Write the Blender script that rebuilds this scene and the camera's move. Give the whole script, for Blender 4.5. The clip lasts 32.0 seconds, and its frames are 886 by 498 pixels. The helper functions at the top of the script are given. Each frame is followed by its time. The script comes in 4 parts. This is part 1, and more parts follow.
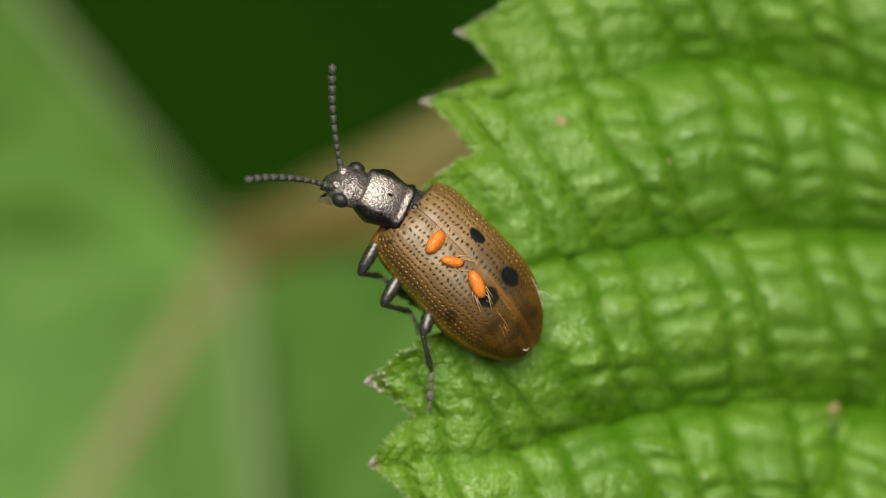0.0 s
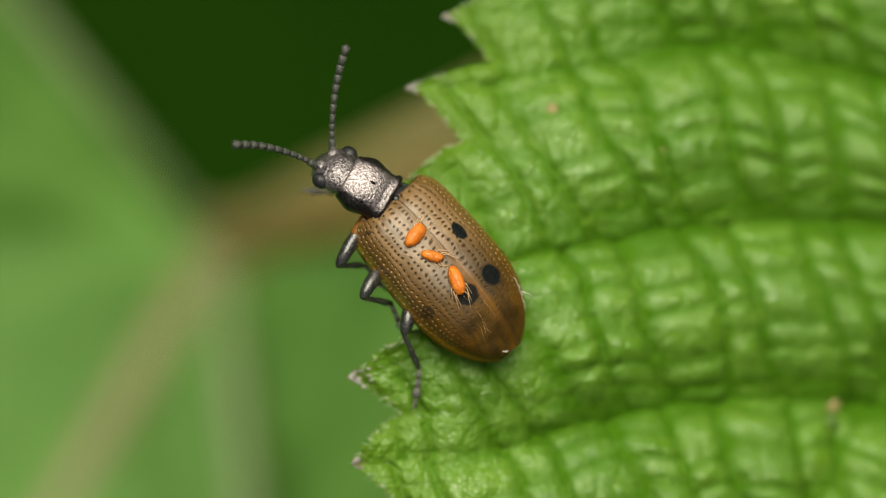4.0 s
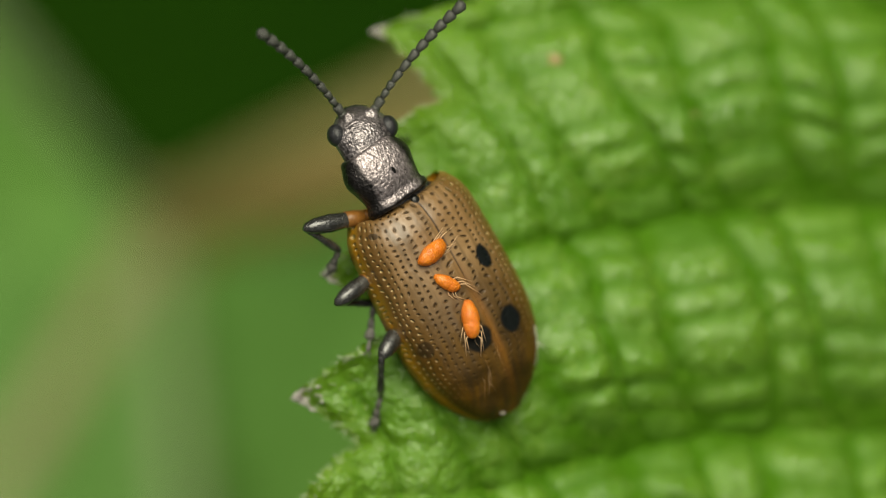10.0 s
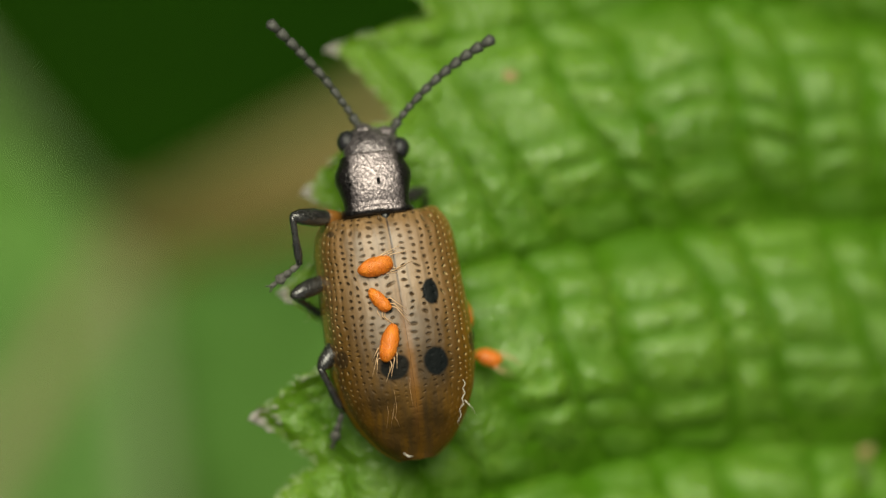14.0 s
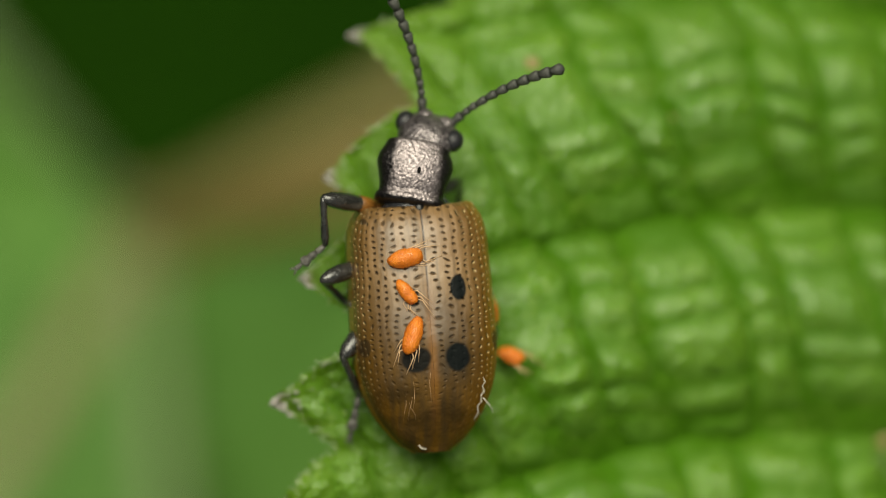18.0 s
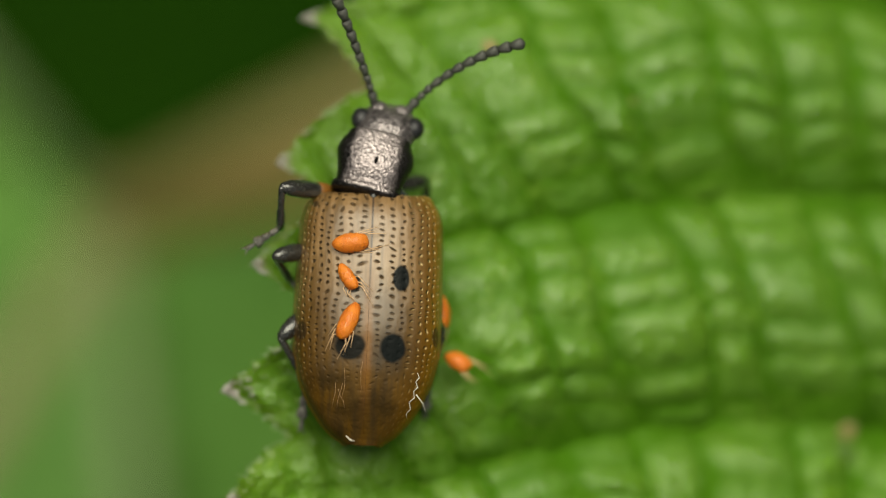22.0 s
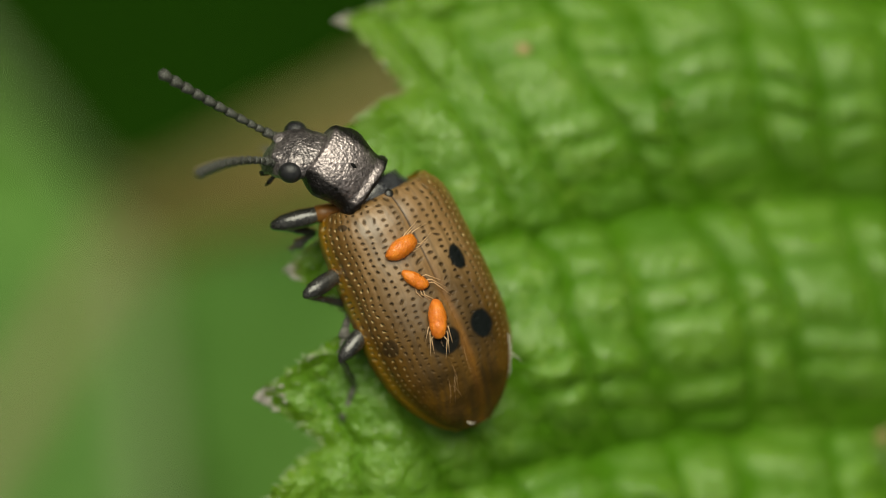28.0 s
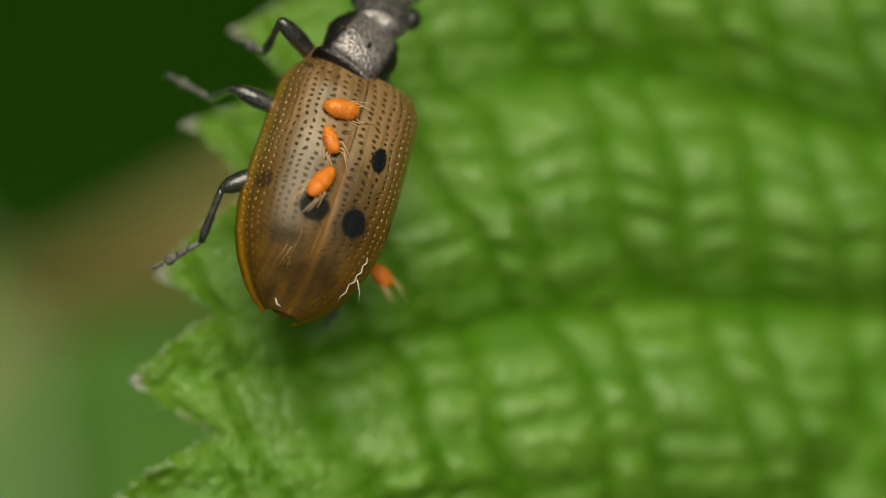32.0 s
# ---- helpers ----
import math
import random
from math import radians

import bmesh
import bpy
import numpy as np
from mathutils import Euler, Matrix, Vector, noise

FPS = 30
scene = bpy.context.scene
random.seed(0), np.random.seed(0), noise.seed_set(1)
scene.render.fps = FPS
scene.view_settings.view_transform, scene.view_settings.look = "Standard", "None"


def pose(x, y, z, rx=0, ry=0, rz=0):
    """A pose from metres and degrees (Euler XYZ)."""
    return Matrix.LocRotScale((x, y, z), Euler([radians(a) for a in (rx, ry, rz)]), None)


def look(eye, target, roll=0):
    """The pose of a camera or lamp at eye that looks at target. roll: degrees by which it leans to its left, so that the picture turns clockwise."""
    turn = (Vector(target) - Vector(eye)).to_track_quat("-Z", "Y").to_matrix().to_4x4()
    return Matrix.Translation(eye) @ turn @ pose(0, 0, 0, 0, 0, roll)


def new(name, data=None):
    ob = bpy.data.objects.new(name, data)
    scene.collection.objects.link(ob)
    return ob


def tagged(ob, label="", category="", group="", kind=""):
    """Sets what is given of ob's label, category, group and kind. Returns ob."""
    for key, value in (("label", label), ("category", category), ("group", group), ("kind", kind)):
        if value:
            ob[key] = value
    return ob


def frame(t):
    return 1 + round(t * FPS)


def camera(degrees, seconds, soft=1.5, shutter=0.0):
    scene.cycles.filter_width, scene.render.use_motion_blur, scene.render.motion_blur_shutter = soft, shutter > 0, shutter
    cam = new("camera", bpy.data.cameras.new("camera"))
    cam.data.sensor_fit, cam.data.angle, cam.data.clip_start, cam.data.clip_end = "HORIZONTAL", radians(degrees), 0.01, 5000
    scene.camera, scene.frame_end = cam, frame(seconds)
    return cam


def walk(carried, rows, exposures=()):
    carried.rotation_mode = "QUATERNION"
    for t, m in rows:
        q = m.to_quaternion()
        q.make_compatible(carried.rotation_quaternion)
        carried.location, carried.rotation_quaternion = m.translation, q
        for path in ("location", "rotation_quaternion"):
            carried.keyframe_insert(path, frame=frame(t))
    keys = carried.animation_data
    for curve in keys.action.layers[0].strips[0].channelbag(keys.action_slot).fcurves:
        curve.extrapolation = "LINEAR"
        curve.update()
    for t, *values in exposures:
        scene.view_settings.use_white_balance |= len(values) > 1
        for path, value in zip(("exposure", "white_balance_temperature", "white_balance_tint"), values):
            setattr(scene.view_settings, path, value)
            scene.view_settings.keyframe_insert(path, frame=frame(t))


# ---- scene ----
# All plans below are in millimetres; K turns them into metres. The leaf lies LEAF metres above the ground.
K = 0.001
LEAF = 0.45

# camera: seconds, x, y, height over the leaf, turn
EYE_ROWS = [
    (0, -1.706, 0.223, 124.58, -0.31), (0.5, -1.479, 0.149, 125.03, -0.32), (1, -2.333, 0.313, 123.9, -0.33), (1.5, -1.936, 0.298, 123.29, -0.1),
    (2, -1.671, 0.208, 123.21, 0.11), (2.5, -1.431, 0.375, 123.05, -0.15), (3, -1.426, -0.069, 121.15, -0.18), (3.5, -1.405, 0.012, 120.81, -0.35),
    (5.5, -1.295, 0.009, 118.51, 0.44), (6, -1.063, -0.074, 117.86, 0.38), (6.5, -0.971, 0.042, 117.5, 0.39), (7, -1.171, 0.37, 117.75, 0.54),
    (7.5, -1.006, 0.138, 116.78, 0.65), (8, -0.507, -0.002, 117.21, 0.74), (8.5, -0.308, 0.035, 116.35, 0.21), (9, 0.076, -0.356, 116.71, 0.14),
    (9.5, -0.763, 0.102, 111.67, -0.08), (10, -0.856, -0.233, 94.93, 0.37), (10.5, -0.114, 0.319, 95.63, 0.22), (11, 0.138, 0.15, 94.31, -0.45),
    (11.5, 0.249, -0.156, 94.88, -0.12), (12, 0.18, -0.1, 95.22, 0.02), (12.5, 0.147, 0.001, 94.99, 0.11), (13, -0, 0, 95, -0),
    (13.5, -0.124, 0.494, 95.04, -0.16), (14, -0.033, 0.111, 94.66, -0.24), (14.5, -0.107, -0.349, 94.96, 0.01), (15, -0.535, -0.457, 94.69, 0.17),
    (15.5, -0.736, -0.374, 94.82, -0.01), (17.5, -0.613, -0.199, 95, 0.2), (18, -0.434, -0.148, 94.78, 0.07), (18.5, -0.187, -0.582, 93.91, 0.36),
    (19, 0.311, -0.478, 93.93, 0.35), (19.5, 0.261, -0.515, 94.09, 0.36), (20, 0.133, -0.551, 94.07, 0.1), (20.5, -0.179, -0.309, 94.37, 0.19),
    (21, -0.512, -0.121, 93.97, 0.2), (21.5, 0.044, -0.332, 93.5, 0.05), (22, 0.394, -0.414, 93.4, 0.22), (22.5, 0.082, -0.263, 93.27, 0.04),
    (23, -0.061, -0.341, 93.32, -0.05), (23.5, -0.292, -0.198, 93.86, 0.17), (24, -0.427, -0.316, 93.43, 0.21), (24.5, -0.744, -0.094, 93.03, 0.18),
    (25, -0.903, -0.393, 93.12, 0.07), (25.5, -0.836, -0.37, 93.7, -0.14), (27.5, -0.276, -0.243, 91.92, 0.03), (28, -0.229, -0.322, 92.45, 0.09),
    (28.5, -0.29, -0.233, 92.07, 0.14), (29, -0.624, -0.132, 92.43, 0.03), (29.5, -0.725, 0.099, 92.17, -0.24), (30, -0.799, 0.208, 92.07, -0.09),
    (30.5, -0.393, 0.169, 91.89, 0.02), (31, -0.094, 0.104, 91.74, 0.22), (31.5, 0.558, 0.344, 91.53, 0.22), (32, 2.495, 1.64, 90.7, -0.11),
]
cam = camera(10, 32.0, soft=1.15)
cam.data.dof.use_dof = True
cam.data.dof.aperture_fstop = 34
walk(cam, [(t, pose(x * K, y * K, LEAF + z * K, 0, 0, r)) for t, x, y, z, r in EYE_ROWS],
     exposures=[(0, 0.05, 6750, 10), (9, 0.05, 6750, 9), (10.5, -0.06, 6800, 8), (23, -0.16, 6800, 7), (28, -0.21, 6800, 6), (30, -0.22, 6800, 6), (32, -0.25, 6850, 4)])

# light: a bright, thinly clouded sky and a soft sun
world = bpy.data.worlds.new("sky")
scene.world = world
world.use_nodes = True
wn = world.node_tree.nodes
sky = wn.new("ShaderNodeTexSky")
sky.sky_type, sky.sun_disc = "NISHITA", False
sky.sun_elevation, sky.sun_rotation = radians(61), radians(2)
sky.dust_density = 3.0
pale = wn.new("ShaderNodeHueSaturation")
pale.inputs["Saturation"].default_value = 0.14
world.node_tree.links.new(sky.outputs[0], pale.inputs["Color"])
world.node_tree.links.new(pale.outputs[0], wn["Background"].inputs[0])
wn["Background"].inputs[1].default_value = 0.075
sun = new("sun", bpy.data.lights.new("sun", "SUN"))
sun.data.energy, sun.data.angle, sun.data.color = 4.0, radians(48), (1.0, 0.965, 0.78)
sun.matrix_world = look((0.02, 0.75, 1.38), (0, 0, 0))


# ---- materials ----
def shader(name, rough=0.5, metal=0.0, coat=0.0, spec=0.5):
    m = bpy.data.materials.new(name)
    m.use_nodes = True
    n = m.node_tree.nodes
    b = n["Principled BSDF"]
    b.inputs["Roughness"].default_value, b.inputs["Metallic"].default_value = rough, metal
    b.inputs["Coat Weight"].default_value, b.inputs["Specular IOR Level"].default_value = coat, spec
    return m, n, m.node_tree.links, b


def tex(n, l, kind, scale, coords, detail=3.0, feature=""):
    t = n.new("ShaderNodeTex" + kind)
    t.inputs["Scale"].default_value = scale
    if kind == "Noise":
        t.inputs["Detail"].default_value = detail
    if feature:
        t.feature = feature
    l.new(coords, t.inputs["Vector"])
    return t


def ramp(n, l, value, stops):
    r = n.new("ShaderNodeValToRGB")
    while len(r.color_ramp.elements) < len(stops):
        r.color_ramp.elements.new(0.5)
    for e, (p, c) in zip(r.color_ramp.elements, stops):
        e.position, e.color = p, (*c, 1) if len(c) == 3 else c
    l.new(value, r.inputs[0])
    return r.outputs[0]


def mix(n, l, fac, a, b, how="MIX"):
    m = n.new("ShaderNodeMix")
    m.data_type, m.blend_type = "RGBA", how
    for i, v in ((0, fac), (6, a), (7, b)):
        if hasattr(v, "links"):
            l.new(v, m.inputs[i])
        else:
            m.inputs[i].default_value = v if i == 0 else (*v, 1)
    return m.outputs[2]


def calc(n, l, op, a, b=0.0, c=0.0):
    m = n.new("ShaderNodeMath")
    m.operation = op
    for i, v in enumerate((a, b, c)):
        if hasattr(v, "links"):
            l.new(v, m.inputs[i])
        else:
            m.inputs[i].default_value = v
    return m.outputs[0]


def bump(n, l, height, dist, strength=1.0, below=None):
    b = n.new("ShaderNodeBump")
    b.inputs["Distance"].default_value, b.inputs["Strength"].default_value = dist, strength
    l.new(height, b.inputs["Height"])
    if below is not None:
        l.new(below, b.inputs["Normal"])
    return b.outputs[0]


def obj_coords(n):
    return n.new("ShaderNodeTexCoord").outputs["Object"]


def speckled(name, dark, light, scale, rough=0.5, metal=0.0, coat=0.0, relief=0.02, grain=None, spec=0.5):
    """A surface whose colour wavers at two scales and whose relief has the size given in millimetres."""
    m, n, l, b = shader(name, rough, metal, coat, spec)
    co = obj_coords(n)
    big, small = tex(n, l, "Noise", scale, co), tex(n, l, "Noise", (grain or scale * 6), co, 5.0)
    f = calc(n, l, "ADD", calc(n, l, "MULTIPLY", big.outputs[0], 0.6), calc(n, l, "MULTIPLY", small.outputs[0], 0.4))
    l.new(ramp(n, l, f, [(0.3, dark), (0.7, light)]), b.inputs["Base Color"])
    if relief:
        l.new(bump(n, l, small.outputs[0], relief * K), b.inputs["Normal"])
    return m


def leaf_material():
    m, n, l, b = shader("quilted_leaf", 0.4, spec=0.9)
    co = obj_coords(n)
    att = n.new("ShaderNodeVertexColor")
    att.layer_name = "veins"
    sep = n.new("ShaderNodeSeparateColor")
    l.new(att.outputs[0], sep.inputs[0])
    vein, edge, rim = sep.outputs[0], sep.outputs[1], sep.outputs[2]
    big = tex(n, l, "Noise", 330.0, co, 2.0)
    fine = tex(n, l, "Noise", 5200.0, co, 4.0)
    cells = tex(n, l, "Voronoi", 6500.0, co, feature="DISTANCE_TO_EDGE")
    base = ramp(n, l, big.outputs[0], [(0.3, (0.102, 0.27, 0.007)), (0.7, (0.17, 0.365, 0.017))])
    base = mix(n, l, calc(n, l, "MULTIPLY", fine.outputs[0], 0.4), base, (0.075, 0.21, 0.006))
    # darker green for the veins, and for shade painted on lower flanks and furrows
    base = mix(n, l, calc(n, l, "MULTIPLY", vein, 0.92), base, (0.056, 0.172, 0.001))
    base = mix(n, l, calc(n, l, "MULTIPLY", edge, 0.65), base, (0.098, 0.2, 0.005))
    # small gloss sparkles painted on as pale green, in patches
    glint = ramp(n, l, tex(n, l, "Noise", 9000.0, co, 5.0).outputs[0], [(0.51, (0, 0, 0)), (0.66, (1, 1, 1))])
    patch = ramp(n, l, tex(n, l, "Noise", 1100.0, co, 2.0).outputs[0], [(0.4, (0, 0, 0)), (0.65, (1, 1, 1))])
    base = mix(n, l, calc(n, l, "MULTIPLY", calc(n, l, "MULTIPLY", glint, patch), calc(n, l, "SUBTRACT", 0.5, calc(n, l, "MULTIPLY", edge, 0.25))), base, (0.27, 0.42, 0.06))
    base = mix(n, l, rim, base, (0.20, 0.14, 0.06))
    l.new(base, b.inputs["Base Color"])
    dust = tex(n, l, "Noise", 13000.0, co, 3.0)
    relief = calc(n, l, "ADD", calc(n, l, "ADD", calc(n, l, "MULTIPLY", fine.outputs[0], 0.45), calc(n, l, "MULTIPLY", dust.outputs[0], 0.3)), calc(n, l, "MINIMUM", cells.outputs[0], 0.25))
    l.new(bump(n, l, relief, 0.075 * K, 1.0), b.inputs["Normal"])
    gloss = ramp(n, l, fine.outputs[0], [(0.35, (0.3, 0.3, 0.3)), (0.7, (0.44, 0.44, 0.44))])
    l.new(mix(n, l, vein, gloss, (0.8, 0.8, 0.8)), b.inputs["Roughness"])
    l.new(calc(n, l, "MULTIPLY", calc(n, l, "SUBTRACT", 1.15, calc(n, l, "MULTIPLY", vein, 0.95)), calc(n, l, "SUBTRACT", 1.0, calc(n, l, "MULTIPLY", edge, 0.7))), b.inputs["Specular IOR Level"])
    thin = n.new("ShaderNodeBsdfTranslucent")
    l.new(mix(n, l, 0.5, base, (0.22, 0.42, 0.02)), thin.inputs[0])
    both = n.new("ShaderNodeMixShader")
    both.inputs[0].default_value = 0.18
    l.new(b.outputs[0], both.inputs[1])
    l.new(thin.outputs[0], both.inputs[2])
    l.new(both.outputs[0], n["Material Output"].inputs[0])
    return m


def elytron_material(spots, amber):
    """Tan-brown horn with rows of dark pits, black spots, a darker tail and a glossy coat."""
    m, n, l, b = shader("pitted_elytron", 0.42, coat=0.9, spec=0.6)
    b.inputs["Coat Roughness"].default_value, b.inputs["Coat IOR"].default_value = 0.36, 1.66
    co = obj_coords(n)
    uv = n.new("ShaderNodeUVMap")
    uv.uv_map = "rows"
    s = n.new("ShaderNodeSeparateXYZ")
    l.new(uv.outputs[0], s.inputs[0])
    u, v = s.outputs[0], s.outputs[1]
    wob = tex(n, l, "Noise", 2600.0, co, 1.0)
    big_wob = tex(n, l, "Noise", 1700.0, co, 1.0)
    u2 = calc(n, l, "ADD", u, calc(n, l, "MULTIPLY", calc(n, l, "SUBTRACT", wob.outputs[0], 0.5), 1.15))
    v2 = calc(n, l, "ADD", v, calc(n, l, "ADD", calc(n, l, "MULTIPLY", calc(n, l, "FLOOR", u2), 0.37), calc(n, l, "MULTIPLY", big_wob.outputs[0], 2.5)))
    fu = calc(n, l, "SUBTRACT", calc(n, l, "FRACT", u2), 0.5)
    fv = calc(n, l, "SUBTRACT", calc(n, l, "FRACT", v2), 0.5)
    d = calc(n, l, "SQRT", calc(n, l, "ADD", calc(n, l, "POWER", calc(n, l, "MULTIPLY", calc(n, l, "ABSOLUTE", fu), 1.25), 2.0), calc(n, l, "POWER", calc(n, l, "ABSOLUTE", fv), 2.0)))
    mr = n.new("ShaderNodeMapRange")
    mr.interpolation_type = "SMOOTHSTEP"
    for i, val in ((1, 0.29), (2, 0.1), (3, 0.0), (4, 1.0)):
        mr.inputs[i].default_value = val
    l.new(d, mr.inputs[0])
    pit = mr.outputs[0]
    bowl = n.new("ShaderNodeMapRange")
    bowl.interpolation_type = "SMOOTHSTEP"
    for i, val in ((1, 0.33), (2, 0.0), (3, 0.0), (4, 1.0)):
        bowl.inputs[i].default_value = val
    l.new(d, bowl.inputs[0])
    p = n.new("ShaderNodeSeparateXYZ")
    l.new(co, p.inputs[0])
    x, y, z = p.outputs
    noise1 = tex(n, l, "Noise", 900.0, co, 3.0)
    noise2 = tex(n, l, "Noise", 7000.0, co, 3.0)
    base = ramp(n, l, noise1.outputs[0], [(0.3, (0.205, 0.112, 0.038)), (0.7, (0.305, 0.186, 0.082))])
    # fine streaks along the wing case
    fibre = n.new("ShaderNodeMapping")
    fibre.inputs["Scale"].default_value = (6.0, 0.5, 1.0)
    l.new(co, fibre.inputs["Vector"])
    streak = tex(n, l, "Noise", 1500.0, fibre.outputs[0], 3.0)
    base = mix(n, l, ramp(n, l, streak.outputs[0], [(0.42, (0, 0, 0)), (0.65, (0.6, 0.6, 0.6))]), base, (0.075, 0.04, 0.006))
    # darker smoky field over the hind half, where the folded wings show through
    back = n.new("ShaderNodeMapRange")
    back.interpolation_type = "SMOOTHSTEP"
    for i, val in ((1, -1.1 * K), (2, -2.9 * K), (3, 0.0), (4, 0.85)):
        back.inputs[i].default_value = val
    l.new(y, back.inputs[0])
    smoke = ramp(n, l, tex(n, l, "Noise", 1250.0, co, 4.0).outputs[0], [(0.42, (0, 0, 0)), (0.62, (0.8, 0.8, 0.8))])
    base = mix(n, l, back.outputs[0], base, ramp(n, l, streak.outputs[0], [(0.36, (0.036, 0.018, 0.001)), (0.64, (0.115, 0.055, 0.003))]))
    base = mix(n, l, calc(n, l, "MULTIPLY", smoke, back.outputs[0]), base, (0.018, 0.011, 0.002))
    # the flank's shade outside the sheen, painted as a darker brown
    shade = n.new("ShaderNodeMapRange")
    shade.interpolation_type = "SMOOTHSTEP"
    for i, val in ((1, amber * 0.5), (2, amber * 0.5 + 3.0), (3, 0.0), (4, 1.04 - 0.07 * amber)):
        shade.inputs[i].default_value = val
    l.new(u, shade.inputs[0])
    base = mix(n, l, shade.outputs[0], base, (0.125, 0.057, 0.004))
    # amber rim along side and tail, painted wider on the right for translucent light
    rimr = n.new("ShaderNodeMapRange")
    rimr.interpolation_type = "SMOOTHSTEP"
    for i, val in ((1, amber), (2, 9.6), (3, 0.0), (4, 0.9)):
        rimr.inputs[i].default_value = val
    l.new(u, rimr.inputs[0])
    base = mix(n, l, rimr.outputs[0], base, (0.38, 0.175, 0.006))
    seam = n.new("ShaderNodeMapRange")
    for i, val in ((1, 0.13 * K), (2, 0.02 * K), (3, 0.0), (4, 0.42)):
        seam.inputs[i].default_value = val
    l.new(calc(n, l, "ABSOLUTE", x), seam.inputs[0])
    hind = n.new("ShaderNodeMapRange")
    hind.interpolation_type = "SMOOTHSTEP"
    for i, val in ((1, -0.9 * K), (2, -2.2 * K), (3, 0.0), (4, 1.0)):
        hind.inputs[i].default_value = val
    l.new(y, hind.inputs[0])
    tail = n.new("ShaderNodeMapRange")
    tail.interpolation_type = "SMOOTHSTEP"
    for i, val in ((1, -4.2 * K), (2, -3.0 * K), (3, 0.15), (4, 1.0)):
        tail.inputs[i].default_value = val
    l.new(y, tail.inputs[0])
    base = mix(n, l, calc(n, l, "MULTIPLY", calc(n, l, "MULTIPLY", seam.outputs[0], hind.outputs[0]), tail.outputs[0]), base, (0.30, 0.12, 0.02))
    front_seam = n.new("ShaderNodeMapRange")
    for i, val in ((1, 0.03 * K), (2, 0.01 * K), (3, 0.0), (4, 0.8)):
        front_seam.inputs[i].default_value = val
    l.new(calc(n, l, "ABSOLUTE", x), front_seam.inputs[0])
    base = mix(n, l, calc(n, l, "MULTIPLY", front_seam.outputs[0], calc(n, l, "SUBTRACT", 1.0, hind.outputs[0])), base, (0.03, 0.015, 0.01))
    # the pits grow shallow towards the tail
    deep = n.new("ShaderNodeMapRange")
    for i, val in ((1, -1.9 * K), (2, -3.7 * K), (3, 1.0), (4, 0.1)):
        deep.inputs[i].default_value = val
    l.new(y, deep.inputs[0])
    uneven = calc(n, l, "MULTIPLY", deep.outputs[0], calc(n, l, "ADD", calc(n, l, "MULTIPLY", noise1.outputs[0], 1.2), 0.4))
    pit, hollow = calc(n, l, "MULTIPLY", pit, uneven), calc(n, l, "MULTIPLY", bowl.outputs[0], uneven)
    # over the flank the pits are painted paler, as glints
    flank = n.new("ShaderNodeMapRange")
    for i, val in ((1, amber * 0.62), (2, amber * 0.62 + 2.0), (3, 0.0), (4, 1.0)):
        flank.inputs[i].default_value = val
    l.new(u, flank.inputs[0])
    hole = mix(n, l, flank.outputs[0], (0.055, 0.032, 0.014), (0.60, 0.43, 0.19))
    base = mix(n, l, calc(n, l, "MULTIPLY", pit, calc(n, l, "ADD", 0.78, calc(n, l, "MULTIPLY", flank.outputs[0], 0.2))), base, hole)
    ink = None
    for sx, sy, rx, ry, dense in spots:
        dx = calc(n, l, "DIVIDE", calc(n, l, "SUBTRACT", x, sx * K), rx * K)
        dy = calc(n, l, "DIVIDE", calc(n, l, "SUBTRACT", y, sy * K), ry * K)
        r = calc(n, l, "SQRT", calc(n, l, "ADD", calc(n, l, "MULTIPLY", dx, dx), calc(n, l, "MULTIPLY", dy, dy)))
        r = calc(n, l, "ADD", r, calc(n, l, "MULTIPLY", calc(n, l, "SUBTRACT", wob.outputs[0], 0.5), 0.5))
        q = n.new("ShaderNodeMapRange")
        q.interpolation_type = "SMOOTHSTEP"
        for i, val in ((1, 1.15), (2, 0.85), (3, 0.0), (4, dense)):
            q.inputs[i].default_value = val
        l.new(r, q.inputs[0])
        ink = q.outputs[0] if ink is None else calc(n, l, "MAXIMUM", ink, q.outputs[0])
    base = mix(n, l, ink, base, (0.008, 0.010, 0.010))
    l.new(base, b.inputs["Base Color"])
    l.new(calc(n, l, "MULTIPLY", calc(n, l, "MULTIPLY", calc(n, l, "SUBTRACT", 1.0, calc(n, l, "MULTIPLY", ink, 0.95)), calc(n, l, "SUBTRACT", 1.0, calc(n, l, "MULTIPLY", pit, 0.95))), calc(n, l, "ADD", 0.06, calc(n, l, "MULTIPLY", deep.outputs[0], 0.52))), b.inputs["Coat Weight"])
    l.new(calc(n, l, "MULTIPLY", calc(n, l, "SUBTRACT", 0.35, calc(n, l, "MULTIPLY", ink, 0.28)), calc(n, l, "ADD", 0.18, calc(n, l, "MULTIPLY", deep.outputs[0], 0.82))), b.inputs["Specular IOR Level"])
    rib = calc(n, l, "MULTIPLY", calc(n, l, "COSINE", calc(n, l, "MULTIPLY", u2, 6.2832)), calc(n, l, "MULTIPLY", deep.outputs[0], 0.07))
    hgt = calc(n, l, "ADD", rib, calc(n, l, "SUBTRACT", calc(n, l, "MULTIPLY", noise2.outputs[0], 0.5), calc(n, l, "MULTIPLY", hollow, calc(n, l, "SUBTRACT", 1.0, calc(n, l, "MULTIPLY", ink, 0.75)))))
    l.new(bump(n, l, hgt, 0.045 * K, 1.0), b.inputs["Normal"])
    l.new(calc(n, l, "SUBTRACT", 0.64, calc(n, l, "MULTIPLY", deep.outputs[0], 0.22)), b.inputs["Roughness"])
    return m


